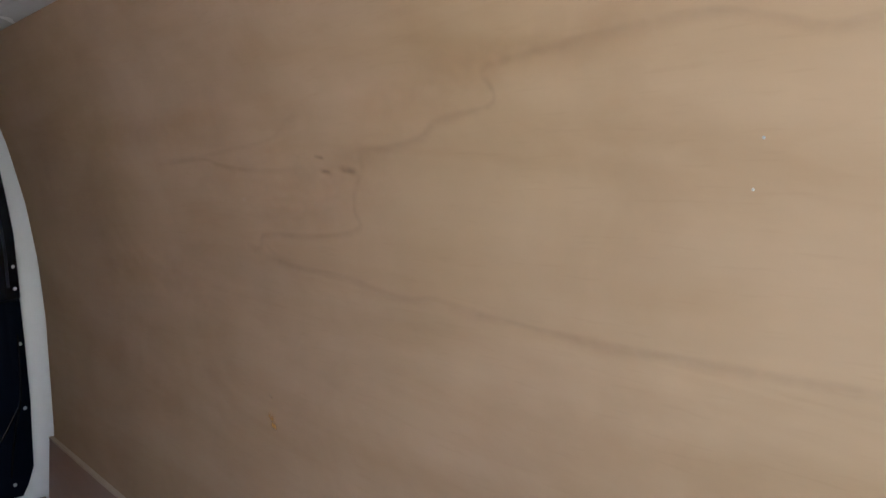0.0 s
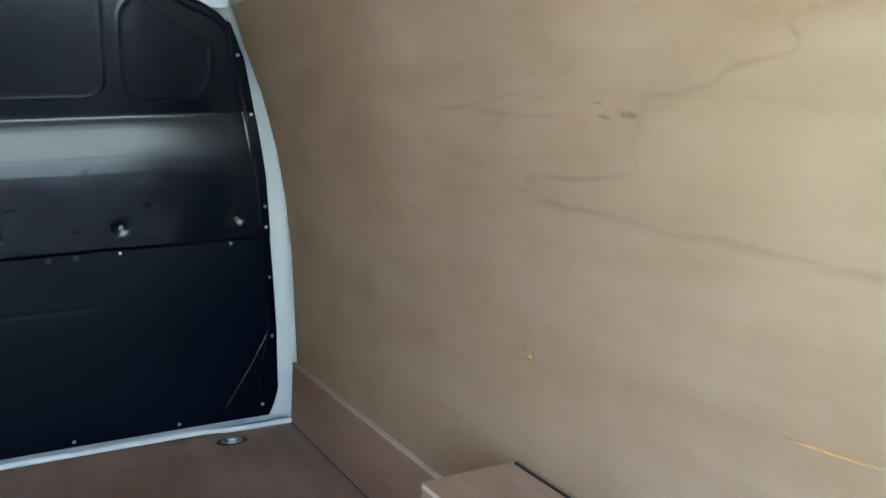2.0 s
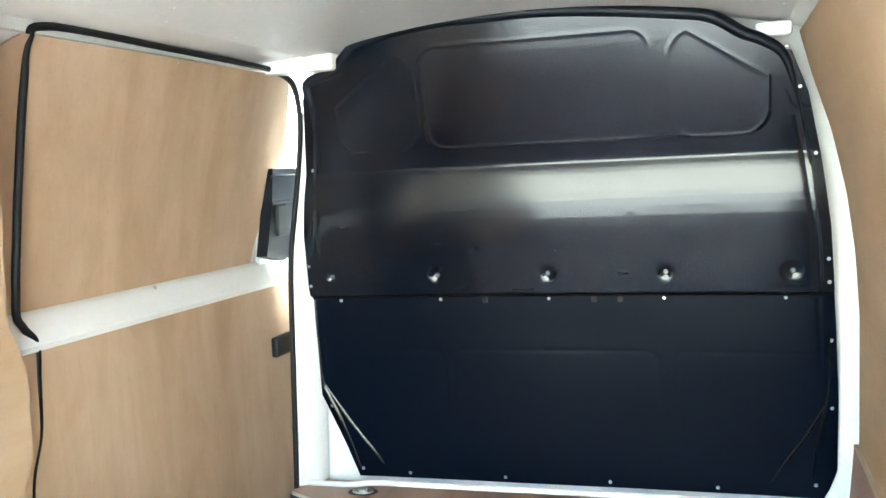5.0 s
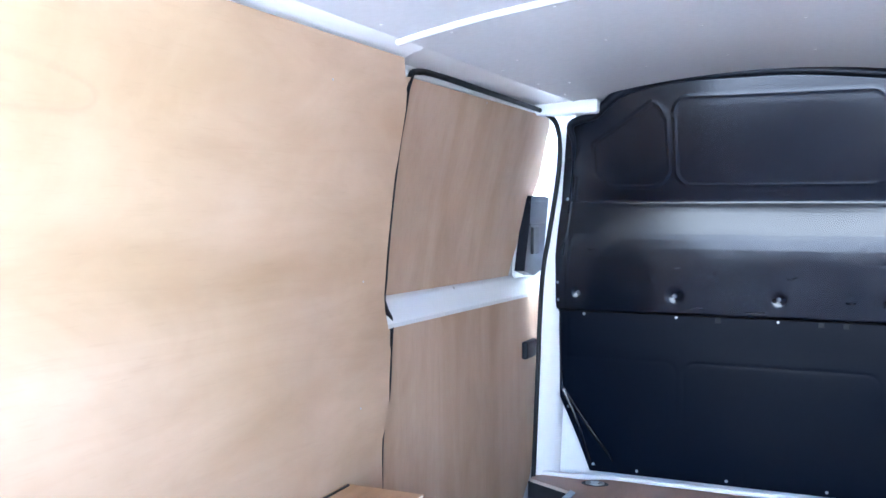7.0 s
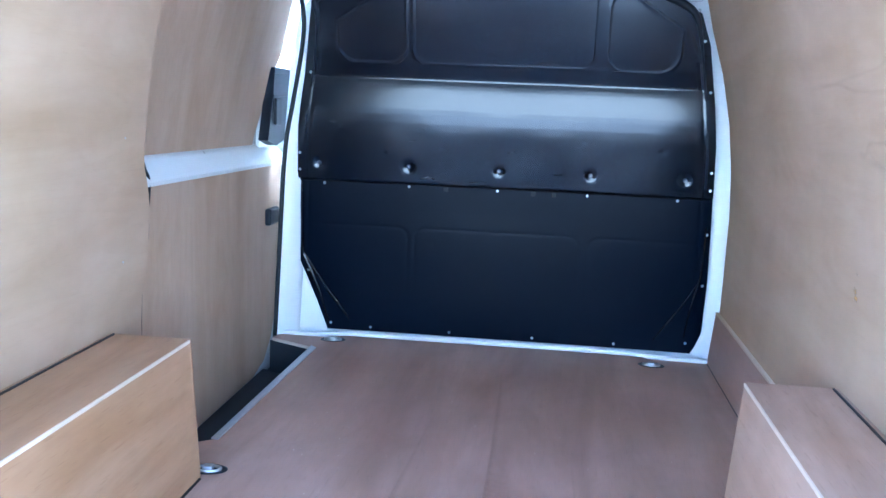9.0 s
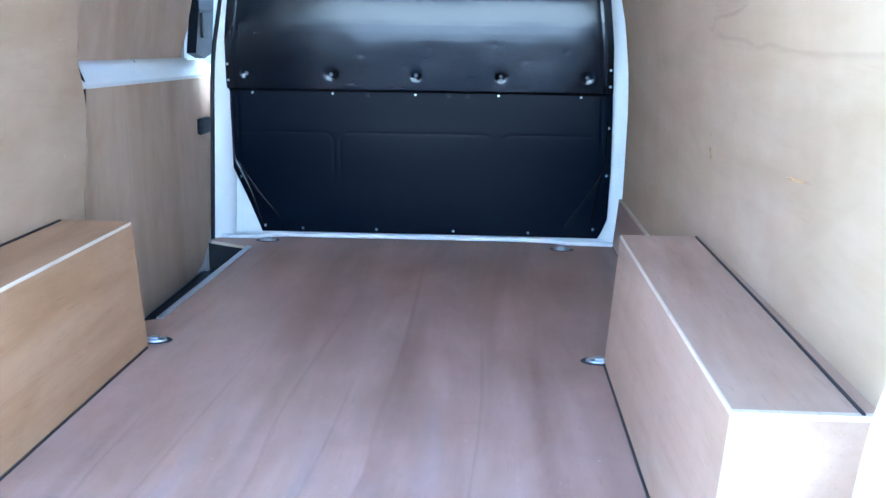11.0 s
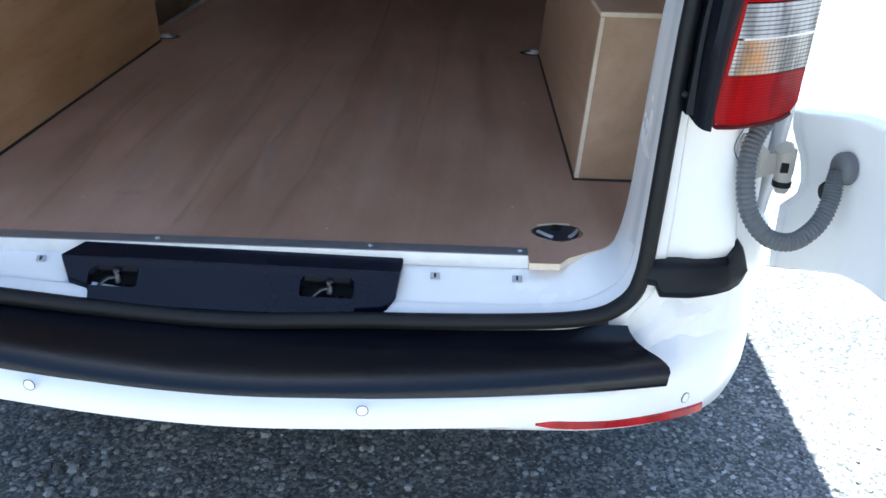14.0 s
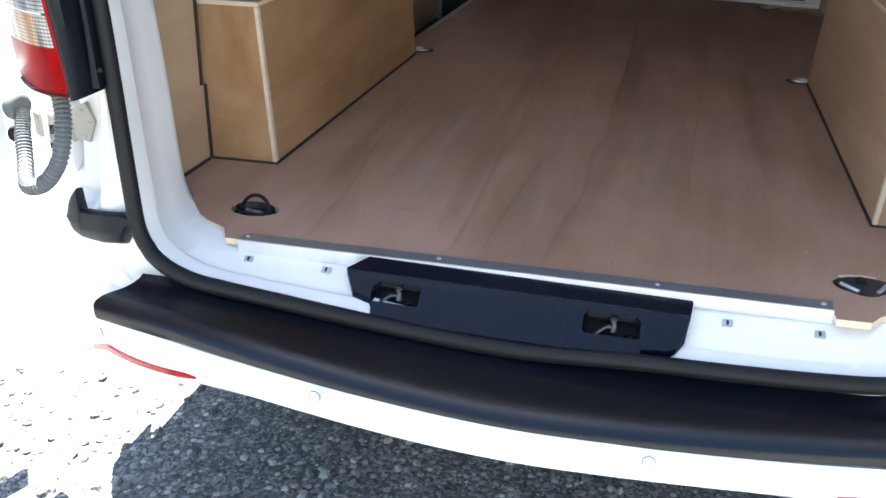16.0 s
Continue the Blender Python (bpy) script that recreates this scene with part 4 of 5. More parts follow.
for z in (0.905, 0.985):
    part("rib", box((-0.850, 2.90, z), (-0.842, 3.08, z + 0.006), 0.002), RUBBER, hd)
part("latch_block", box((-0.862, 2.86, 0.428), (-0.838, 2.975, 0.492), 0.008), TRIM, door, "black plastic door catch")
put_screw(door, (-0.886, 2.31, 0.728), (1, 0, 0.6))
put_screw(door, (-0.795, 2.344, 1.283), (1, 0, -0.3))

line = spline([(-0.85, 1.79, -0.12), (-0.853, 1.79, 0.2), (-0.852, 1.79, 0.383), (-0.852, 1.826, 0.49), (-0.85, 1.833, 0.594), (-0.848, 1.836, 0.677), (-0.848, 1.803, 0.716), (-0.845, 1.778, 0.762), (-0.840, 1.793, 0.92), (-0.826, 1.808, 1.09), (-0.806, 1.808, 1.2), (-0.792, 1.815, 1.283), (-0.786, 1.88, 1.314), (-0.786, 2.3, 1.312), (-0.784, 2.72, 1.306), (-0.770, 2.83, 1.296),
               (-0.746, 2.885, 1.265), (-0.738, 2.905, 1.2), (-0.740, 2.910, 1.12), (-0.756, 2.912, 1.0), (-0.778, 2.914, 0.87), (-0.798, 2.914, 0.75), (-0.809, 2.914, 0.6), (-0.818, 2.914, 0.35), (-0.830, 2.91, 0.0), (-0.836, 2.90, -0.12)])
line = [Vector((p[0] - 0.006 - 0.009 * max(0.0, min(1.0, (0.78 - p[2]) / 0.08)), p[1] + 0.006, p[2])) if p[1] < 1.86 else Vector(p) for p in line]
tagged(finish("trim", tube(line, 0.0085, 10), RUBBER, None, smooth=True), "black rubber seal round the side door opening", "door seal", kind="structure")
# white B-pillar strip beside the seal
rows = []
for z in [0.0 + 1.22 * k / 20 for k in range(21)]:
    o = lerp_table([(0.0, -0.824), (0.3, -0.812), (0.55, -0.804), (0.75, -0.791), (0.87, -0.770), (1.0, -0.747), (1.12, -0.731), (1.22, -0.728)], z)
    rows.append([(o - 0.006, 2.924, z), (o + 0.008, 2.93, z), (o + 0.05, 2.958, z), (o + 0.064, 3.0, z)])
tagged(finish("trim", loft(rows, thick=Vector((0, 0.01, 0))), WHITE, None, smooth=True), "white painted door pillar", "door pillar", kind="structure")
part("head_rail", loft([[(-0.645, y, 1.332), (-0.70, y, 1.327), (-0.765, y, 1.322), (-0.80, y, 1.322)] for y in (1.60, 2.2, 2.95)], thick=Vector((0, 0, 0.01))), WHITE, shell, smooth=True)
# step well
well = thing("side_step", "black step well below the side door", "step")
part("tread", box((-0.93, 1.70, -0.15), (-0.655, 2.90, -0.135)), FELT, well)
part("riser", box((-0.668, 1.79, -0.135), (-0.66, 2.80, -0.013)), FELT, well)
part("end_riser", box((-0.90, 1.765, -0.135), (-0.66, 1.778, -0.013)), FELT, well)
part("front_riser", slab([(-0.645, 2.79), (-0.645, 2.80), (-0.84, 2.89), (-0.84, 2.88)], -0.135, -0.013, "z"), FELT, well)
strip = thing("step_edge_strip", "aluminium edge strip beside the side step", "edge strip")
part("strip", slab([(-0.672, 1.80), (-0.652, 1.80), (-0.632, 2.765), (-0.656, 2.79)], 0.0005, 0.004), ALU, strip)
for y in (1.86, 2.3, 2.72):
    put_screw(strip, (-0.652, y, 0.0045), (0, 0, 1), SMALL_SCREW)

for pts, w in (([(0.06, 2.6), (0.069, 2.07), (0.074, 1.58), (0.064, 1.08), (0.072, 0.86), (0.052, 0.66), (0.057, 0.41), (0.040, 0.26), (0.031, 0.13), (0.022, 0.03)], 0.0075), ([(-0.11, 2.2), (-0.155, 1.23), (-0.142, 0.83), (-0.149, 0.59), (-0.141, 0.345), (-0.137, 0.165), (-0.14, 0.03)], 0.006),
               ([(-0.454, 1.142), (-0.451, 0.804), (-0.44, 0.572), (-0.41, 0.323), (-0.404, 0.142), (-0.399, 0.03)], 0.006), ([(-0.02, 1.5), (-0.03, 0.9), (-0.06, 0.5), (-0.08, 0.2), (-0.085, 0.05)], 0.004), ([(0.28, 1.9), (0.29, 1.2), (0.27, 0.7), (0.265, 0.4)], 0.004), ([(-0.30, 1.7), (-0.33, 1.0), (-0.345, 0.6), (-0.34, 0.3)], 0.0045)):
    stroke("grain_line", pts, on_floor, w, FLOOR_VEIN, floor, "dark floor grain streak", 1.5)
for pts, w, mat, label in (([(0.10, 2.0), (0.10, 1.3), (0.095, 0.7), (0.07, 0.2)], 0.04, FLOOR_SMUDGE, "soft dark band in the floor veneer"), ([(-0.19, 1.5), (-0.19, 0.9), (-0.18, 0.4), (-0.17, 0.08)], 0.035, FLOOR_SMUDGE, "soft dark band in the floor veneer"),
                           ([(-0.49, 1.2), (-0.48, 0.7), (-0.45, 0.25)], 0.03, FLOOR_SMUDGE, "soft dark band in the floor veneer"), ([(0.43, 1.8), (0.42, 1.1), (0.44, 0.5)], 0.035, FLOOR_SMUDGE, "soft dark band in the floor veneer"),
                           ([(-0.03, 1.1), (-0.05, 0.6), (-0.04, 0.15)], 0.03, FLOOR_PALE, "soft pale band in the floor veneer"), ([(0.18, 1.4), (0.19, 0.8), (0.17, 0.2)], 0.04, FLOOR_PALE, "soft pale band in the floor veneer"), ([(-0.27, 1.2), (-0.29, 0.6), (-0.27, 0.12)], 0.03, FLOOR_PALE, "soft pale band in the floor veneer"),
                           ([(0.237, 1.111), (0.293, 1.107)], 0.010, FLOOR_SMUDGE, "small dark smudge"), ([(-0.30, 0.22), (-0.26, 0.214), (-0.24, 0.22)], 0.010, FLOOR_SMUDGE, "small dark smudge"), ([(0.018, 0.664), (0.053, 0.652)], 0.008, FLOOR_VEIN, "small dark smudge")):
    stroke("stain", pts, lambda x, y: (x, y, 0.0006), w, mat, floor, label, 0.3)
stroke("knot", [(0.016, 0.352), (0.028, 0.356)], on_floor, 0.006, FLOOR_VEIN, floor, "small dark speck")
stroke("knot", [(0.03, 0.65), (0.055, 0.652)], on_floor, 0.006, FLOOR_VEIN, floor, "small dark speck")
put_screw(floor, (0.53, 0.943, 0.001), (0, 0, 1), SMALL_SCREW)

verts, faces = [], []
for k in range(90):
    x, y = rng.uniform(-0.56, 0.56), rng.uniform(0.05, 2.3)
    r, n = rng.uniform(0.0009, 0.0024), len(verts)
    for q in range(5):
        verts.append((x + r * rng.uniform(0.5, 1.2) * math.cos(1.257 * q), y + r * rng.uniform(0.5, 1.2) * math.sin(1.257 * q), 0.0004))
    verts.append((x, y, 0.0004 + r * 0.5))
    faces += [(n + q, n + (q + 1) % 5, n + 5) for q in range(5)]
me = bpy.data.meshes.new("wood_dust")
me.from_pydata(verts, [], faces)
me.materials.append(PLY_EDGE)
tagged(new("wood_dust", me), "pale wood crumbs scattered on the plywood floor", "wood dust", kind="stuff")
for x, y, w in ((-0.02, 0.42, 0.004), (-0.21, 0.62, 0.003), (0.17, 0.83, 0.003), (-0.33, 0.9, 0.003)):
    stroke("knot", [(x - 0.005, y), (x + 0.005, y + 0.002)], on_floor, w, KNOT, floor, "small dark speck")

# ---- rear opening ----
SEAL = [(0.0, -0.114, -0.082), (0.30, -0.112, -0.081), (0.50, -0.105, -0.077), (0.58, -0.098, -0.068), (0.632, -0.09, -0.042), (0.662, -0.082, 0.002), (0.671, -0.078, 0.10), (0.679, -0.075, 0.27), (0.687, -0.075, 0.42), (0.697, -0.075, 0.50),
        (0.728, -0.075, 0.585), (0.760, -0.075, 0.665), (0.780, -0.075, 0.80), (0.776, -0.075, 1.0), (0.75, -0.07, 1.18), (0.70, -0.07, 1.29), (0.60, -0.07, 1.335), (0.0, -0.07, 1.36)]


def both(path):
    return [(-x, y, z) for x, y, z in reversed(path[1:])] + list(path)


def smooth_step(v):
    v = max(0.0, min(1.0, v))
    return v * v * (3 - 2 * v)


def settle(x, y, z):
    """The sill and bumper sit a little higher and further in on the door-hinge side at -x."""
    g = max(0.0, min(1.0, (-0.01 - y) / 0.10))
    lift = 0.042 * smooth_step((0.1 - x) / 0.75) * g * max(0.0, min(1.0, 1 - z / 0.3))
    return Vector((x + 0.017 * smooth_step((-x - 0.45) / 0.15) * g * max(0.0, min(1.0, (1.2 - z) / 0.6)), y, z + lift))


def settled(bm):
    for v in bm.verts:
        v.co = settle(*v.co)
    return bm


sl = [settle(*p) for p in spline(both(SEAL), 5)]
right, left = spline(INNER, 5), spline(INNER_LEFT, 5)


def at_share(line, f):
    k = f * (len(line) - 1)
    i = min(int(k), len(line) - 2)
    return line[i].lerp(line[i + 1], k - i)


half = (len(sl) - 1) // 2
il = []
for k in range(len(sl)):
    f = abs(k - half) / half
    # share of the way along the inner edge, matched at the corner and the pillar
    p = at_share(right if k > half else left, f)
    il.append(Vector((p.x if k > half else -p.x, p.y, p.z)))
rows = []
for a, b in zip(sl, il):
    c = (b - a)
    s = math.copysign(1, b.x)
    f = smooth_step((abs(b.x) - 0.52) / 0.09) if b.z < 1.2 else max(0.0, 1 - (b.z - 1.2) / 0.1)
    if b.z < 1.2:
        back = (b + Vector((0, 0.09, -0.03))).lerp(Vector((s * max(abs(b.x) + 0.07, 0.765), max(0.22, b.y + 0.09), b.z - 0.014 * (1 - smooth_step((b.z - 0.01) / 0.05)))), f)
    else:
        back = b + Vector((s * 0.09 * f, 0.09, 0.03))
    side = smooth_step((abs(a.x) - 0.56) / 0.09)
    lip = Vector((-s * side, 0, 1 - side))
    rows.append([a + Vector((s * 0.012 if abs(a.x) > 0.5 else 0, 0.002, -0.012 if a.z < 0 else 0)), a + c * 0.04 + Vector((0, 0, 0.004 if a.z < 0 else 0)), a + c * 0.24 + lip * 0.0045, a + c * 0.28 + lip * 0.003, a + c * 0.32 - lip * 0.002, a + c * 0.6, a + c * 0.93, b, back])
finish_frame = finish("rear_door_frame", loft(rows, thick=Vector((0, 0.006, -0.008))), WHITE, None, smooth=True)
tagged(finish_frame, "white painted rear door frame and loading sill", "door frame", kind="structure")
bm = tube([p + Vector((math.copysign(0.004, p.x) if abs(p.x) > 0.5 else 0, -0.004, 0.011 * smooth_step((p.x + 0.05) / 0.3) * smooth_step((0.66 - p.x) / 0.12) - 0.004 if p.z < 0 else 0)) for p in sl], 0.0138, 12)
tagged(finish("trim", bm, RUBBER, None, smooth=True), "thick black rubber seal round the rear opening", "door seal", kind="structure")

edge = thing("floor_edge_strip", "aluminium strip along the rear floor edge", "edge strip")
# top coloured darker, front paler to carry the light it reflects
part("top_flange", box((-0.506, -0.014, 0.001), (0.488, 0.018, 0.004), 0.001), SHADED_ALU, edge)
part("front_flange", box((-0.506, -0.016, -0.02), (0.488, -0.0135, 0.003)), LIT_ALU, edge)
for x in (-0.495, -0.146, 0.219, 0.474):
    put_screw(edge, (x, 0.004, 0.005), (0, 0, 1))

latch = thing("latch_cover", "black plastic cover with two door strikers on the sill", "latch cover")


def sill_z(y):
    return -0.015 + y * 0.58


def tilted(bm):
    for v in bm.verts:
        v.co.z += 0.02 * (0.27 - v.co.x)
    return bm


HOLE1 = [(-0.240, -0.089), (-0.236, -0.092), (-0.162, -0.092), (-0.158, -0.089), (-0.158, -0.068), (-0.163, -0.062), (-0.228, -0.062), (-0.240, -0.072)]
HOLE2 = [(0.110, -0.089), (0.114, -0.092), (0.196, -0.092), (0.200, -0.089), (0.200, -0.068), (0.192, -0.062), (0.116, -0.062), (0.110, -0.070)]


def cover_z(y):
    """Nearly flat along the floor edge, then falling away towards the seal."""
    return lerp_table([(-0.116, -0.0715), (-0.055, -0.0215), (-0.050, -0.019), (-0.0155, -0.0085)], y)


def shaped(bm):
    for v in bm.verts:
        v.co.z += cover_z(v.co.y)
    return tilted(bm)


FLAT = [(-0.292, -0.050), (-0.262, -0.0155), (0.276, -0.0155), (0.2775, -0.022), (0.2745, -0.050)]
FALL = [(-0.292, -0.051), (-0.272, -0.082), (-0.238, -0.090), (-0.232, -0.116), (0.200, -0.116), (0.204, -0.1035), (0.248, -0.100), (0.256, -0.096), (0.269, -0.080), (0.2742, -0.051)]
part("top_band", shaped(slab(FLAT, -0.011, 0.0)), COVER, latch)
part("cover", shaped(slab(FALL, -0.011, 0.0, "z", [HOLE1, HOLE2])), COVER, latch)
part("crease", tilted(tube([Vector((x, -0.0505, cover_z(-0.0505) - 0.0015)) for x in (-0.286, 0.0, 0.2735)], 0.0022, 6)), COVER, latch, smooth=True)
for xs in ((-0.240, -0.158), (0.110, 0.200)):
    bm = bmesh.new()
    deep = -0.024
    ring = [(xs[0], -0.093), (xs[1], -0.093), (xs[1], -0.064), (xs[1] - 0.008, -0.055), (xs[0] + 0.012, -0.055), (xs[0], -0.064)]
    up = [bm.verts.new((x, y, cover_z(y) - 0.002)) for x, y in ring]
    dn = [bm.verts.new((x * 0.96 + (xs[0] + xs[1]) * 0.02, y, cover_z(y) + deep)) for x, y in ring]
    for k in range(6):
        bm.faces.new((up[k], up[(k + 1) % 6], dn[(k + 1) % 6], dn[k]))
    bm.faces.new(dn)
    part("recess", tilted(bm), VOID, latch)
    mx = (xs[0] + xs[1]) / 2

    def inside(x, y, h):
        return Vector((mx + x, y, cover_z(y) + deep + h + 0.02 * (0.27 - mx - x)))

    st = part("striker", tube([inside(-0.034, -0.088, 0.002), inside(-0.024, -0.082, 0.012), inside(-0.010, -0.076, 0.018), inside(0.002, -0.074, 0.018)], lambda i: (0.003, 0.0045, 0.0055, 0.005)[i], 8, 0.5), DULL_STEEL, latch, "bare steel striker", smooth=True)
    part("plate", box(inside(-0.032, -0.091, 0.0), inside(0.034, -0.087, 0.004)), DULL_STEEL, st)
    part("pin", tube([inside(0.003, -0.068, 0.0), inside(0.003, -0.068, 0.012), inside(0.003, -0.068, 0.014), inside(0.003, -0.068, 0.017), inside(0.003, -0.068, 0.019), inside(0.003, -0.068, 0.022)], lambda i: (0.0055, 0.0055, 0.004, 0.004, 0.0055, 0.0055)[i], 10), DULL_BOLT, st, "bright steel pin", smooth=True)
    part("bolt", tube([inside(0.024, -0.078, 0.0), inside(0.024, -0.078, 0.007)], 0.009, 10), DULL_STEEL, st)
    part("socket", tube([inside(0.024, -0.078, 0.006), inside(0.024, -0.078, 0.0075)], 0.005, 6), VOID, st)
for x in (-0.478, -0.335, 0.332, 0.470):
    c = thing("sill_clip", "small square metal clip on the white sill", "clip", "sill clips")
    part("plate", box((-0.008, -0.006, 0), (0.008, 0.006, 0.003), 0.001), STEEL, c)
    part("slot", box((-0.002, -0.004, 0.003), (0.002, 0.004, 0.004)), DARK, c)
    c.matrix_basis = pose(x, -0.034, settle(x, -0.034, sill_z(-0.034)).z + 0.003, 35, 0, 0)


# ---- rear bumper ----
def corner_y(x):
    return -0.078 + (max(x, 0.69) - 0.69) ** 2 * 2.6 + (max(x, 0.84) - 0.84) ** 2 * 8.0


def bump_y(x):
    a = abs(x)
    return -0.272 + 0.22 * a * a if a < 0.55 else -0.20545 + 0.242 * (a - 0.55) + 1.3 * (a - 0.55) ** 2 + (max(a, 0.78) - 0.78) ** 2 * 3.0


def pad_y(x):
    return -0.252 + 0.17 * x * x


def bumper_rows():
    xs = [-0.90 + 1.83 * k / 144 for k in range(145)]
    rows = []
    for x in xs:
        a = abs(x)
        f = bump_y(x)
        low = -0.195 - 0.084 * (min(a, 0.85) / 0.8) ** 2.2
        corner = max(0.0, min(1.0, (a - 0.62) / 0.12))
        corner = corner * corner * (3 - 2 * corner)
        top_in_y = corner_y(a) + 0.012
        top_in_z = -0.125 + corner * 0.09
        r = [(x, top_in_y, top_in_z), (x, (top_in_y * 2 + f) / 3, top_in_z - 0.006 - 0.03 * corner), (x, f + 0.045, -0.135 + corner * 0.03), (x, f + 0.018, -0.142 + corner * 0.012), (x, f + 0.004, -0.152), (x, f - 0.004, -0.168), (x, f - 0.004, (low - 0.168) / 2), (x, f + 0.004, low + 0.016), (x, f + 0.022, low + 0.002), (x, f + 0.07, low - 0.004), (x, f + 0.16, low + 0.01)]
        # hollow between the pad's end and the outer corner
        dips = [(smooth_step((e - a) / 0.03) * smooth_step((a - 0.60) / 0.06), w) for e, w in ((0.715, 0.5), (0.730, 1.0), (0.748, 1.0), (0.752, 0.5))] + [(0, 0)] * 7
        r = [(px, py + 0.016 * dip * w, pz - 0.013 * dip * w) for (px, py, pz), (dip, w) in zip(r, dips)]
        rows.append(r)
    return rows


rows = []
for k in range(41):
    x = -0.62 + 1.24 * k / 40
    top = lerp_table([(0.0, -0.082), (0.5, -0.077), (0.58, -0.068), (0.632, -0.046), (0.668, -0.005)], abs(x))
    rows.append([(x, -0.094, top), (x, -0.100, -0.19)])
apron = loft(rows, thick=Vector((0, 0.01, 0)))
tagged(finish("rear_apron", settled(apron), TRIM), "dark panel between sill and bumper", "apron", kind="structure")
bumper = thing("rear_bumper", "white rear bumper with a black step pad", "bumper")
part("bumper_shell", settled(loft(bumper_rows())), WHITE, bumper, smooth=True)
rows = []
for k in range(61):
    u = -1 + 2 * k / 60
    wide = 1.0 if u > 0 else 1.022
    pts = []
    for j, (w, dz) in enumerate(((0, 0.026), (0.06, 0.018), (0.2, 0.008), (0.35, 0.004), (0.66, 0.001), (0.78, -0.002), (0.87, -0.007), (0.94, -0.013), (0.985, -0.020), (1.005, -0.029))):
        x = u * wide * lerp_table([(0.0, 0.652), (0.06, 0.656), (0.2, 0.666), (0.35, 0.677), (0.66, 0.700), (0.87, 0.714), (0.95, 0.716), (1.0, 0.712)], w)
        yf = pad_y(x)
        y = -0.094 + (yf + 0.094) * w
        pts.append((x, y, -0.106 + dz - 0.008 * w))
    rows.append(pts)
part("step_pad", settled(loft(rows, thick=Vector((0, 0.004, -0.008)))), STEP, bumper, "black grained plastic step pad", smooth=True)


def face_disc(x, z, r):
    y = bump_y(x) - 0.0045
    s = (bump_y(x + 0.01) - bump_y(x - 0.01)) / 0.02
    return Matrix.Translation(settle(x, y, z)) @ Vector((s, -1, 0.0)).to_track_quat("Z", "Y").to_matrix().to_4x4()


for x, z in ((-0.275, -0.150), (0.232, -0.150), (0.762, -0.211), (-0.762, -0.211)):
    bm = bmesh.new()
    bmesh.ops.create_cone(bm, cap_ends=True, segments=20, radius1=0.0088, radius2=0.0084, depth=0.003)
    ob = part("parking_sensor", bm, WHITE, bumper, "round white sensor")
    ob.matrix_local = face_disc(x, z, 0.012)
    gr = tube([Vector((0.0091 * math.cos(a), 0.0091 * math.sin(a), 0.001)) for a in [2 * math.pi * k / 20 for k in range(21)]], 0.0006, 5)
    part("gap_ring", gr, TRIM, ob)
for s in (1, -1):
    rows = []
    for k in range(25):
        x = 0.50 + 0.305 * k / 24
        zc = -0.193 - 0.046 * (k / 24) - 0.014 * (k / 24) ** 3
        h = (0.0064 if s > 0 else 0.0046) * min(1, (k + 0.6) / 3)
        y = bump_y(x) - 0.0065
        rows.append([(s * x, y + 0.006, zc + h + 0.001), (s * x, y, zc + h), (s * x, y, zc - h), (s * x, y + 0.006, zc - h - 0.001)])
    part("reflector", settled(loft(rows, closed=True)), REFLECTOR, bumper, "long red reflector strip", smooth=True)


# ---- rear corners ----
LAMP_IN = [(0.277, 0.738), (0.286, 0.7265), (0.355, 0.729), (0.455, 0.741), (0.50, 0.752), (0.525, 0.770), (0.546, 0.80), (0.563, 0.84), (0.575, 0.866)]
LAMP_OUT = [(0.277, 0.838), (0.286, 0.858), (0.30, 0.868), (0.33, 0.868), (0.40, 0.872), (0.50, 0.882), (0.575, 0.884)]
HOOD_OUT = [(0.706, 0.276), (0.706, 0.35), (0.709, 0.42), (0.716, 0.48), (0.730, 0.522), (0.752, 0.556), (0.785, 0.582), (0.82, 0.597), (0.845, 0.594), (0.866, 0.578)]
HOOD_IN = [(0.727, 0.270), (0.728, 0.35), (0.734, 0.41), (0.745, 0.475), (0.760, 0.513), (0.783, 0.537), (0.812, 0.552), (0.838, 0.563), (0.855, 0.570), (0.870, 0.574)]


def lamp_front(x, z, rim=0.0):
    u = max(0.0, min(1.0, (x - 0.731) / 0.16))
    return -0.142 + 0.095 * u ** 1.7 - 0.012 * math.sin(math.pi * max(0, min(1, (z - 0.26) / 0.32))) + rim


def settled_x(bm, dx):
    for v in bm.verts:
        v.co.x += dx
    return bm


HEXA = [(0.842, 0.051), (0.822, 0.058), (0.806, 0.024), (0.822, -0.014), (0.854, -0.007), (0.868, 0.029)]


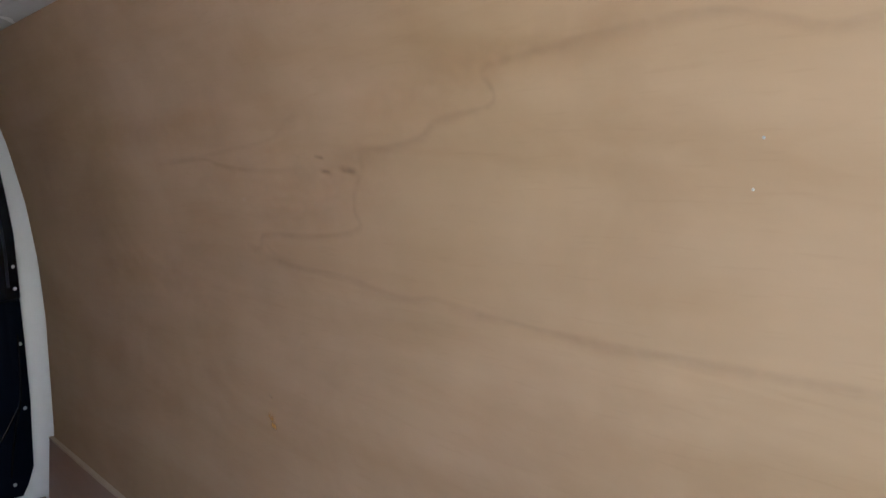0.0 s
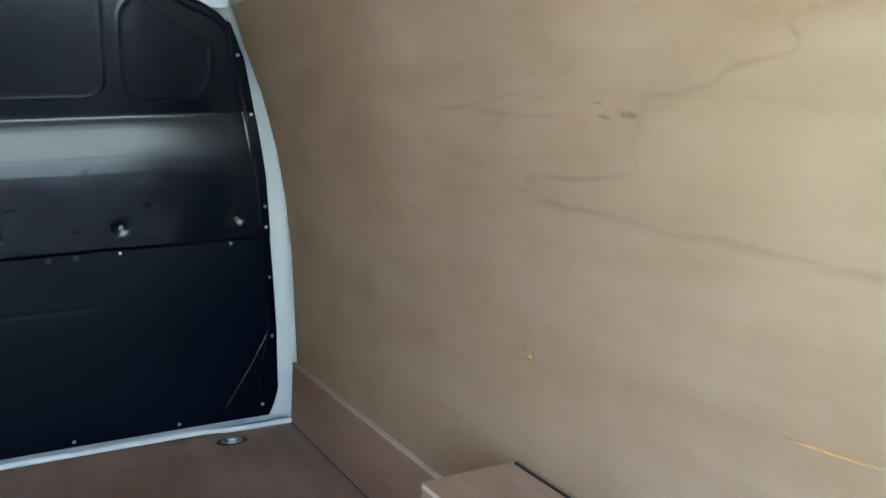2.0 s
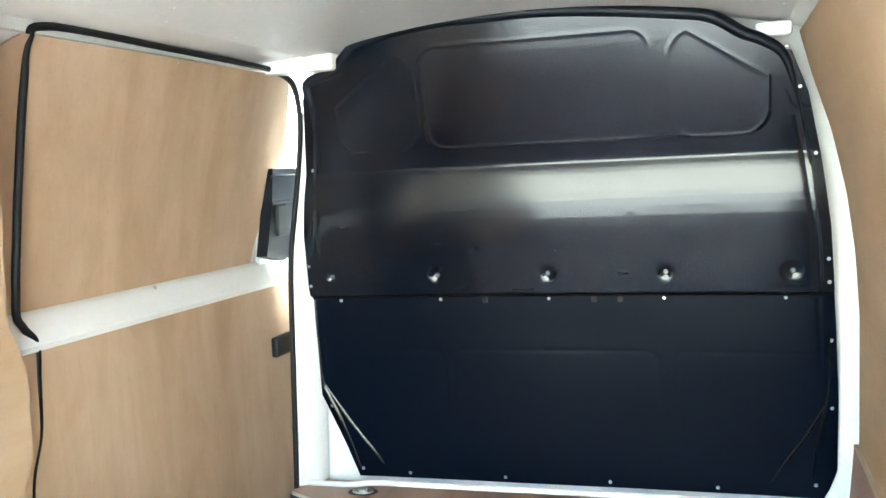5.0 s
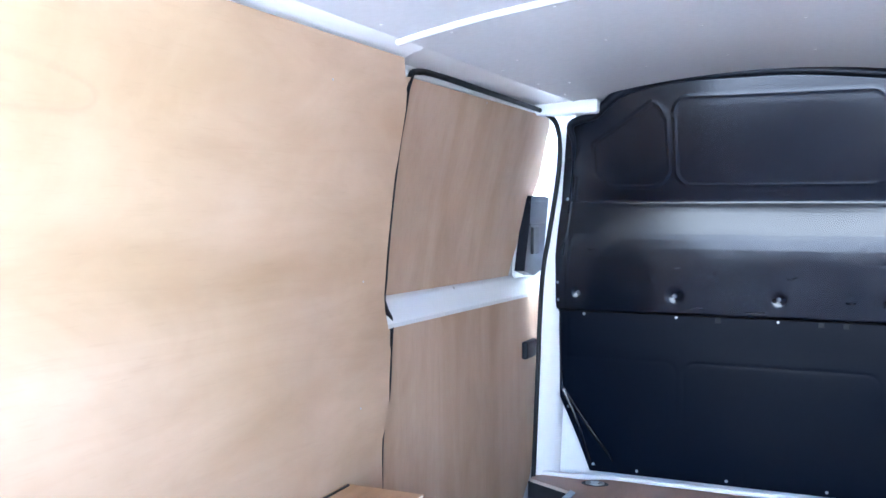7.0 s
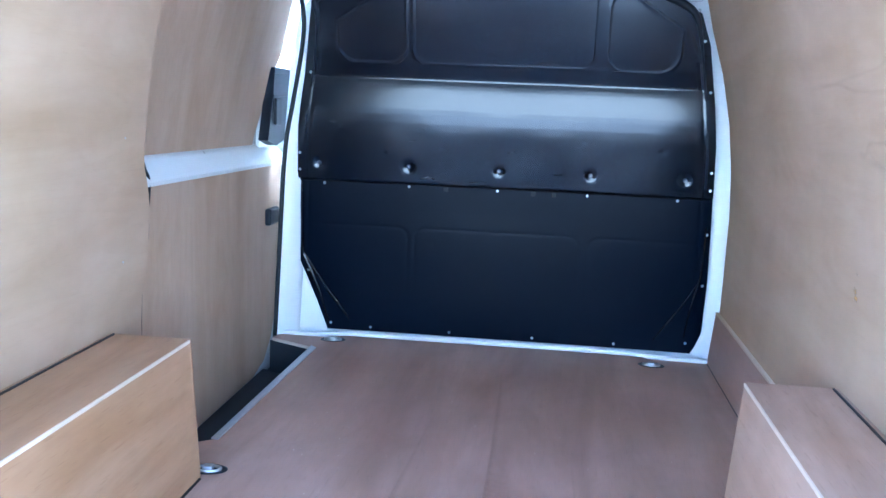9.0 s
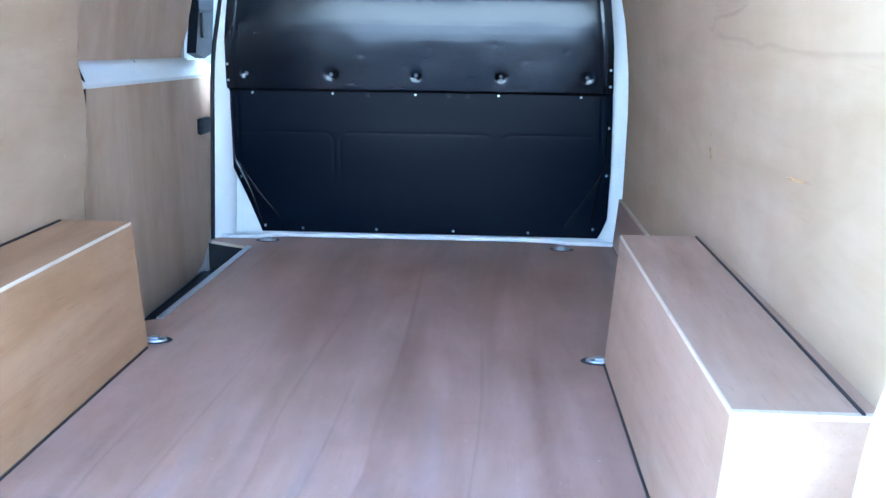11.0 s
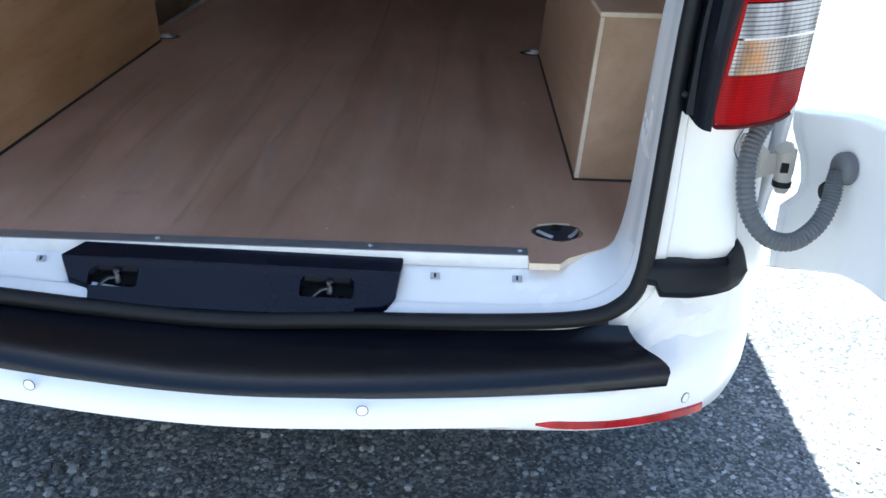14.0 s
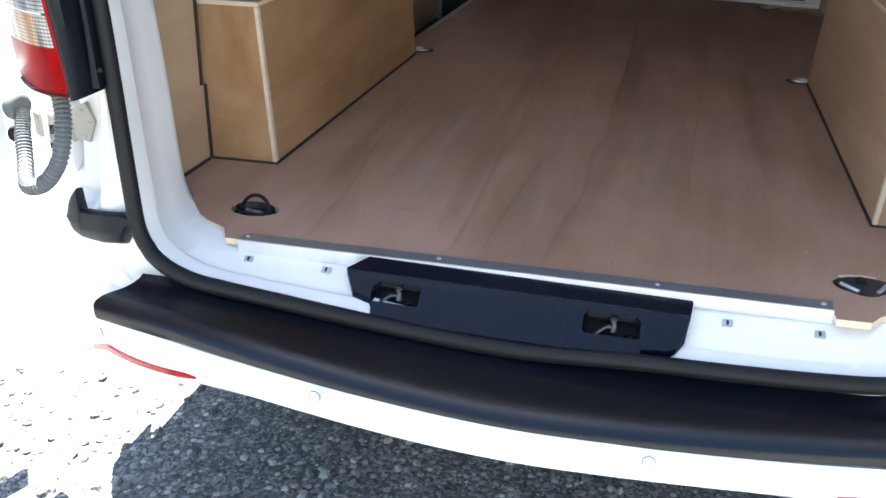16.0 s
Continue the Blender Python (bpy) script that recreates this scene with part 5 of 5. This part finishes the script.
def rear_corner(s):
    body = tagged(new("rear_corner_panel"), "white painted rear corner of the van body", "van body", kind="structure")
    rows = []
    for k in range(75):
        z = -0.12 + 1.48 * k / 74
        xin = lerp_table([(-0.12, 0.60), (-0.077, 0.60), (-0.042, 0.636)] + [(p[2], p[0]) for p in SEAL[5:]], z) + 0.010
        step = lerp_table([(0.0, 0.822), (0.08, 0.808), (0.24, 0.789), (0.30, 0.785)], z) - (0.072 if s < 0 else 0.0)
        deep = smooth_step((z - 0.012) / 0.05) * smooth_step((0.62 - z) / 0.06)
        row = []
        for u in (0.0, 0.1, 0.2, 0.24, 0.3, 0.4, 0.6, 0.8, 0.94, 1.0):
            x = xin + (step - xin) * u
            row.append(settle(s * x, corner_y(x) * (1 - deep) - 0.078 * deep + 0.004 + (0.008 if 0.22 < u < 0.5 else 0.003 if u == 1.0 else 0), z))
        for x, y in ((0.006, -0.064), (0.009, -0.045), (0.011, -0.02), (0.015, -0.005), (0.024, 0.004), (0.05, 0.020), (0.075, 0.044)):
            flat = step + (0.945 - step) * x / 0.075
            xx = flat + (min(step + x * 1.1, 0.876) - flat) * deep
            row.append(settle(s * xx, corner_y(xx) * (1 - deep) + (y * 0.35 if s < 0 and y > 0 else y) * deep + 0.004, z))
        row.append((s * lerp_table([(b, a) for a, b in SIDE], z), 0.20, z))
        rows.append(row)
    part("corner_skin", loft(rows, thick=Vector((0, 0.008, 0))), WHITE, body, smooth=True)

    cap = tagged(new("bumper_end_cap"), "black plastic cap between body corner and bumper", "trim piece")
    rows = []
    for k in range(61):
        x = 0.671 + 0.173 * k / 60
        top = lerp_table([(0.671, 0.030), (0.70, 0.034), (0.79, 0.031), (0.8075, 0.032), (0.812, 0.072), (0.821, 0.064), (0.832, 0.050), (0.840, 0.031), (0.844, 0.014)], x)
        low = lerp_table([(0.671, -0.006), (0.688, -0.008), (0.698, -0.028), (0.75, -0.031), (0.79, -0.029), (0.815, -0.026), (0.832, -0.018), (0.840, -0.006), (0.844, 0.008)], x)
        y = -0.094 + 1.7 * (max(x, 0.69) - 0.69) ** 2
        e = min(0.009, (top - low) * 0.3)
        shift = 0.022 * smooth_step((x - 0.70) / 0.1) if s < 0 else 0.0
        rows.append([settle(s * x + shift, y + p, q) for p, q in ((0.03, top), (0.008, top), (0.002, top - e * 0.4), (-0.002, top - e), (-0.005, (top + low * 2) / 3), (-0.0055, low + e * 1.6), (-0.003, low + e * 1.2), (-0.002, low + e * 0.4), (0.004, low), (0.03, low))])
    part("cap", loft(rows, closed=True), TRIM, cap, smooth=True)

    lamp = tagged(new("tail_lamp"), "red and clear tail lamp in a black surround", "tail lamp", "tail lamps")
    lamp.name = "tail_lamp"
    # black plate beside the seal, upright tab above it, raised hood along the lens
    dx = 0.018 if s < 0 else 0.0
    rows = []
    for k in range(25):
        z = 0.284 + 0.355 * k / 24
        xi = lerp_table([(p[2], p[0]) for p in SEAL[5:]], z) + 0.016
        xl = max(xi + 0.004, lerp_table([(0.28, 0.712), (0.42, 0.714), (0.48, 0.722), (0.53, 0.744), (0.56, 0.775), (0.575, 0.797), (0.638, 0.790)], z))
        rows.append([(s * xi + dx, -0.090, z), (s * xi + dx, -0.110, z), (s * (xi * 0.6 + xl * 0.4) + dx, -0.112, z), (s * xl + dx, -0.116, z), (s * xl + dx, -0.09, z)])
    hs = part("housing", loft(rows, thick=Vector((0, 0.01, 0))), TRIM, lamp, "black plastic lamp surround", smooth=True)
    rows = []
    for a, b in zip(spline([(x, z, 0) for x, z in HOOD_OUT], 4), spline([(x, z, 0) for x, z in HOOD_IN], 4)):
        ax, az, bx, bz = a.x, a.y, b.x, b.y
        f = lamp_front(bx, bz)
        row = []
        for w, dy in ((0.0, 0.05), (0.0, 0.012), (0.12, -0.006), (0.45, -0.012), (0.8, -0.008), (1.0, -0.002), (1.02, 0.03)):
            row.append((s * (ax + (bx - ax) * w) + dx, f + dy + 0.004 * (1 - w), az + (bz - az) * w))
        rows.append(row)
    part("hood", loft(rows, thick=Vector((0, 0.01, 0))), TRIM, hs, smooth=True)
    part("tab", settled_x(box((s * 0.825 - 0.027, -0.078, 0.57), (s * 0.825 + 0.027, -0.052, 0.648), 0.004), dx), TRIM, hs)
    for z in (0.315, 0.475):
        x = lerp_table(LAMP_IN, z) - 0.037
        put_screw(hs, (s * x + dx, -0.113, z), (0, -1, 0), BLACK_SCREW)
    bands = [("lower_lens", 0.277, 0.352, RED), ("reverse_lens", 0.3535, 0.403, AMBER), ("clear_lens", 0.406, 0.453, CLEAR), ("upper_lens", 0.4545, 0.575, RED)]
    for nm, z0, z1, mt in bands:
        rows = []
        for k in range(11):
            z = z0 + (z1 - z0) * k / 10
            a, b = lerp_table(LAMP_IN, z), lerp_table(LAMP_OUT, z)
            inset = 0.008 if nm in ("reverse_lens", "clear_lens") else 0.0
            rows.append([(s * (a + inset + (b - a - inset) * j / 14) + dx, lamp_front(a + (b - a) * j / 14, z), z) for j in range(15)])
        part(nm, loft(rows, thick=Vector((0, 0.05, 0))), mt, lamp, {"lower_lens": "red lens", "upper_lens": "red lens", "reverse_lens": "clear lens with amber reflector", "clear_lens": "clear ribbed lens"}[nm], smooth=True)
    rows = []
    for k in range(9):
        z = 0.552 + 0.023 * k / 8
        a, o = lerp_table(LAMP_IN, z) + 0.003, lerp_table(LAMP_OUT, z) + 0.0005
        a = max(a, 0.852 - 0.5 * (z - 0.552))
        rows.append([(s * (a + (o - a) * j / 6) + dx, lamp_front(a + (o - a) * j / 6, z) - 0.0015, z) for j in range(7)])
    part("turn_lens", loft(rows, thick=Vector((0, 0.01, 0))), TURN, lamp, "amber lens tip", smooth=True)
    ring = [(0.855, 0.284), (0.835, 0.278), (0.80, 0.2765), (0.748, 0.2765)] + [(x - 0.0005, z) for z, x in LAMP_IN[1:]]
    ring = spline([(s * x + dx, lamp_front(x, z) - 0.0005, z) for x, z in ring], 5)
    part("red_rim", tube(ring, 0.0036, 6), RIM_RED, lamp, "dark red lens rim", smooth=True)
    rows = []
    for k in range(9):
        z = 0.3525 + 0.102 * k / 8
        a = lerp_table(LAMP_IN, z)
        rows.append([(s * a + dx, lamp_front(a, z) + 0.001, z), (s * (a + 0.0078) + dx, lamp_front(a, z) - 0.001, z)])
    part("edge_strip", loft(rows, thick=Vector((0, 0.02, 0))), RED, lamp, "red strip along the clear lenses")
    part("divider", loft([[(s * (0.752 + 0.118 * j / 10) + dx, lamp_front(0.752 + 0.118 * j / 10, 0.404) - 0.001, z) for j in range(11)] for z in (0.4025, 0.4065)], thick=Vector((0, 0.01, 0))), WHITE, lamp, "pale bar between lenses")

    # hinge between body and door
    hg = tagged(new("door_hinge"), "cream painted steel door hinge", "hinge", "door hinges")
    for zc in (0.165, 1.05):
        kx = 0.0 if s > 0 else 0.034
        part("body_leaf", slab([(s * (x - kx), zc + z) for x, z in (HEXA if s > 0 else HEXA[::-1])], 0.004, 0.014, "y"), BRACKET, hg)
        for x, z in ((0.830, 0.044), (0.817, 0.022), (0.828, -0.004)):
            put_screw(hg, (s * (x - kx), 0.003, zc + z), (0, -1, 0), SMALL_SCREW)
        part("arm", loft([[(s * (0.850 - kx + 0.044 * k / 8), 0.002 + 0.026 * (k / 8) ** 1.2, zc + 0.004 + h * (1 - 0.15 * k / 8)) for k in range(9)] for h in (-0.020, 0.0, 0.020)], thick=Vector((0, 0.012, 0))), BRACKET, hg, smooth=True)
        part("knuckle", tube(spline([(s * (0.896 - kx), 0.024, zc + 0.033), (s * (0.899 - kx), 0.026, zc + 0.026), (s * (0.902 - kx), 0.028, zc), (s * (0.904 - kx), 0.030, zc - 0.026)], 4), lambda i: 0.008 if i == 0 else 0.012 if i == 1 else 0.0148, 14), BRACKET, hg, smooth=True)
        part("leaf", loft([[(s * 0.900, 0.034, zc - 0.022), (s * 0.926, 0.054, zc - 0.022)], [(s * 0.900, 0.034, zc + 0.022), (s * 0.926, 0.054, zc + 0.022)]], thick=Vector((0, -0.010, 0))), BRACKET, hg)
        part("pin_cap", tube([Vector((s * (0.904 - kx), 0.030, zc - 0.037)), Vector((s * (0.904 - kx), 0.030, zc - 0.027))], 0.0158, 14), TRIM, hg, "black plastic pin cap", smooth=True)
        part("pin_end", tube([Vector((s * (0.905 - kx), 0.0305, zc - 0.048)), Vector((s * (0.905 - kx), 0.0305, zc - 0.0375))], lambda i: (0.010, 0.0145)[i], 14), BRACKET, hg, smooth=True)
        part("slot", box((s * (0.900 - kx) - 0.007, 0.0125, zc - 0.010), (s * (0.900 - kx) + 0.006, 0.02, zc + 0.009), 0.002), TRIM, hg)

    # ribbed cable hose
    hose = tagged(new("cable_hose"), "grey ribbed cable hose between body and rear door", "hose", "cable hoses")
    ox, oz = (0.036, 0.016) if s < 0 else (0.0, 0.0)
    path = spline([(s * 0.865, -0.02, 0.30), (s * 0.828, -0.062, 0.262), (s * 0.808, -0.082, 0.225), (s * 0.804, -0.095, 0.18), (s * 0.815, -0.105, 0.13), (s * 0.848, -0.108, 0.092), (s * 0.892, -0.10, 0.083), (s * 0.931, -0.082, 0.105), (s * 0.950, -0.066, 0.138), (s * 0.957, -0.052, 0.166), (s * 0.962, -0.046, 0.182)], 26)
    if s < 0:
        path = [p + Vector((ox, 0.06 * smooth_step((-p.x - 0.87) / 0.09), oz)) for p in path]
    oy = 0.06 if s < 0 else 0.0
    part("sleeve", tube(path, lambda i: (0.0150, 0.0150, 0.0130, 0.0130)[i % 4], 12), HOSE, hose, smooth=False)
    c, w = Vector((s * 0.972 + ox, -0.042 + oy, 0.186 + oz)), Vector((-s * 0.966, -0.259, 0))
    part("grommet", tube([c - w * 0.006, c + w * 0.005, c + w * 0.010, c + w * 0.014, c + w * 0.0145], lambda i: (0.0265, 0.0262, 0.0235, 0.0175, 0.004)[i], 22), HOSE, hose, smooth=True)
    part("wire", tube(spline([(s * 0.80, -0.07, 0.262), (s * 0.785, -0.075, 0.225), (s * 0.80, -0.078, 0.195), (s * 0.803, -0.078, 0.18)], 6), 0.0009, 6), HOSE, hose)
    return lamp


rear_corner(1)
rear_corner(-1)


# ---- open rear doors ----
def rear_door(s, label, turn):
    d = tagged(new("rear_door"), label, "van door", "rear doors")
    a = radians(turn)
    along = Vector((s * math.sin(a), -math.cos(a), 0))
    inward = Vector((-s * math.cos(a), -math.sin(a), 0))
    h = Vector((s * 0.95, 0.03, 0))

    def at(u, z, w=0.0):
        return h + along * u + inward * w + Vector((0, 0, z))

    first = -0.09 if s > 0 else 0.012
    # hinge-side inner skin under the lamp cut-out, bowed, its top edge folded back
    rows = []
    for k in range(-2, 31):
        row = []
        for j in range(-2, 20):
            v = max(0, min(12, j)) / 12
            notch = lerp_table([(0.0, 0.0), (0.42, 0.0), (0.47, 0.028), (0.52, 0.043), (0.62, 0.040), (0.74, 0.028), (0.84, 0.008), (0.90, -0.004), (1.0, -0.008)], v)
            start = first + (notch if s > 0 else 0.0)
            u = start + (0.262 - start) * max(k, 0) / 30
            low = lerp_table([(-0.09, -0.066), (0.0, -0.028), (0.10, 0.010), (0.17, 0.022), (0.27, 0.024)], u)
            brim = lerp_table([(-0.14, 0.225), (-0.066, 0.238), (0.036, 0.26), (0.109, 0.268), (0.171, 0.267), (0.221, 0.248), (0.256, 0.198), (0.27, 0.16)], u)
            fold = lerp_table([(-0.14, 0.030), (0.06, 0.030), (0.13, 0.018), (0.18, 0.006), (0.27, 0.004)], u)
            bow = -0.012 * math.sin(math.pi * min(1, max(0, (u + 0.14) / 0.40))) - 0.010 * smooth_step((start + 0.035 - u) / 0.02) + (0.012 * k if k < 0 else 0)
            if j < 0:
                z, bow = low + 0.002 * (-1 - j), bow + 0.008 * j
            elif j <= 12:
                z = low + 0.004 + (brim - 0.010 - low) * v
            elif j <= 16:
                z, bow = brim - 0.006 + 0.005 * math.sin(0.5 * math.pi * (j - 12) / 4), bow - fold * 0.25 * ((j - 12) / 4) ** 2
            else:
                z, bow = brim - 0.001 + 0.001 * (j - 16), bow - fold * (0.25 + 0.25 * (j - 16))
            row.append(at(u, z, bow))
        rows.append(row)
    part("inner_skin", loft(rows, thick=-inward * 0.006), WHITE, d, smooth=True)
    # the skin above the cut-out
    rows = []
    for k in range(31):
        u = first + (0.262 - first) * k / 30
        arc = lerp_table([(-0.14, 0.560), (-0.065, 0.568), (-0.015, 0.573), (0.044, 0.577), (0.099, 0.574), (0.152, 0.564), (0.179, 0.551), (0.192, 0.541), (0.215, 0.512), (0.235, 0.47), (0.25, 0.42), (0.262, 0.36)], u)
        drop = lerp_table([(-0.14, 0.004), (0.02, 0.006), (0.10, 0.016), (0.17, 0.022), (0.22, 0.012), (0.262, 0.004)], u)
        row = [at(u, arc - drop, -0.062), at(u, arc - drop * 0.4, -0.045), at(u, arc, -0.026), at(u, arc + 0.006, -0.020)]
        row += [at(u, arc + 0.006 + (1.334 - arc - 0.006) * j / 10, -0.019) for j in range(1, 11)]
        rows.append(row)
    part("upper_skin", loft(rows, thick=-inward * 0.006), WHITE, d, smooth=True)
    # frame strip, ply panel, outer skin
    prof = [(0.243, -0.02), (0.249, 0.014), (0.261, 0.022), (0.282, 0.022), (0.296, 0.012), (0.31, 0.008)]
    path = [(0.0, 1.33), (0.0, 0.6), (0.0, 0.10), (0.006, 0.03), (0.022, -0.02), (0.05, -0.05), (0.10, -0.068), (0.46, -0.085)]
    rows = []
    for k, (du, z) in enumerate(path):
        row = []
        for u, w in prof:
            t = max(0.0, min(1.0, (k - 2) / 3))
            row.append(at(0.245 + du + (u - 0.245) * (1 - t), z + (u - 0.245) * t, w))
        rows.append(row)
    part("frame", loft(rows, thick=-inward * 0.012), WHITE, d, "white painted door frame", smooth=True)
    out = [(0.288, 1.28), (0.70, 1.28), (0.70, -0.035), (0.41, -0.022), (0.345, -0.012), (0.315, 0.02), (0.298, 0.07), (0.291, 0.14)]
    bm = slab(out, 0.0, 0.006)
    m = Matrix(((along.x, 0, inward.x, h.x), (along.y, 0, inward.y, h.y), (0, 1, 0, 0), (0, 0, 0, 1)))
    bmesh.ops.transform(bm, matrix=m @ Matrix.Translation((0, 0, 0.010)), verts=bm.verts)
    part("lining_panel", bm, PLY_LINING, d, "plywood door lining")
    cut = [(first, 0.61), (-0.02, 0.60), (0.08, 0.57), (0.13, 0.50), (0.145, 0.40), (0.145, 0.28), (0.12, 0.19), (0.06, 0.155), (first, 0.15)]
    bm = slab([(first, -0.05), (0.22, -0.02), (0.26, -0.085), (0.76, -0.10), (0.76, 1.35), (first, 1.35)] + cut, -0.165, -0.155)
    bmesh.ops.transform(bm, matrix=m, verts=bm.verts)
    part("outer_skin", bm, WHITE, d)
    bm = box((0.70, -0.09, -0.16), (0.755, 1.34, 0.012), 0.008)
    bmesh.ops.transform(bm, matrix=m, verts=bm.verts)
    part("closing_edge", bm, WHITE, d)
    # wall of the cut-out between the two skins
    rows = [[at(0.252, z, -0.016), at(0.225, z, -0.07), at(0.16, z, -0.155)] for z in (0.16, 0.25, 0.35, 0.45, 0.55)]
    part("cut_out_wall", loft(rows, thick=along * 0.006), WHITE, d, smooth=True)
    put_screw(d, at(0.394, -0.004, 0.017), inward)
    put_screw(d, at(0.292, 0.075, 0.019), inward)
    bm = bmesh.new()
    bmesh.ops.create_cone(bm, cap_ends=True, segments=18, radius1=0.017, radius2=0.014, depth=0.006)
    ob = part("plug", bm, RUBBER, d, "black rubber plug")
    ob.matrix_local = Matrix.Translation(at(0.032, 0.13, -0.008)) @ inward.to_track_quat("Z", "Y").to_matrix().to_4x4() if s > 0 else Matrix.Translation((-0.952, 0.022, 0.145)) @ Vector((0.2, -1, 0)).to_track_quat("Z", "Y").to_matrix().to_4x4()
    return d


rear_door(1, "open white rear door with a plywood lining", 15)
rear_door(-1, "open white rear door, hinged beside the tail lamp", 20)
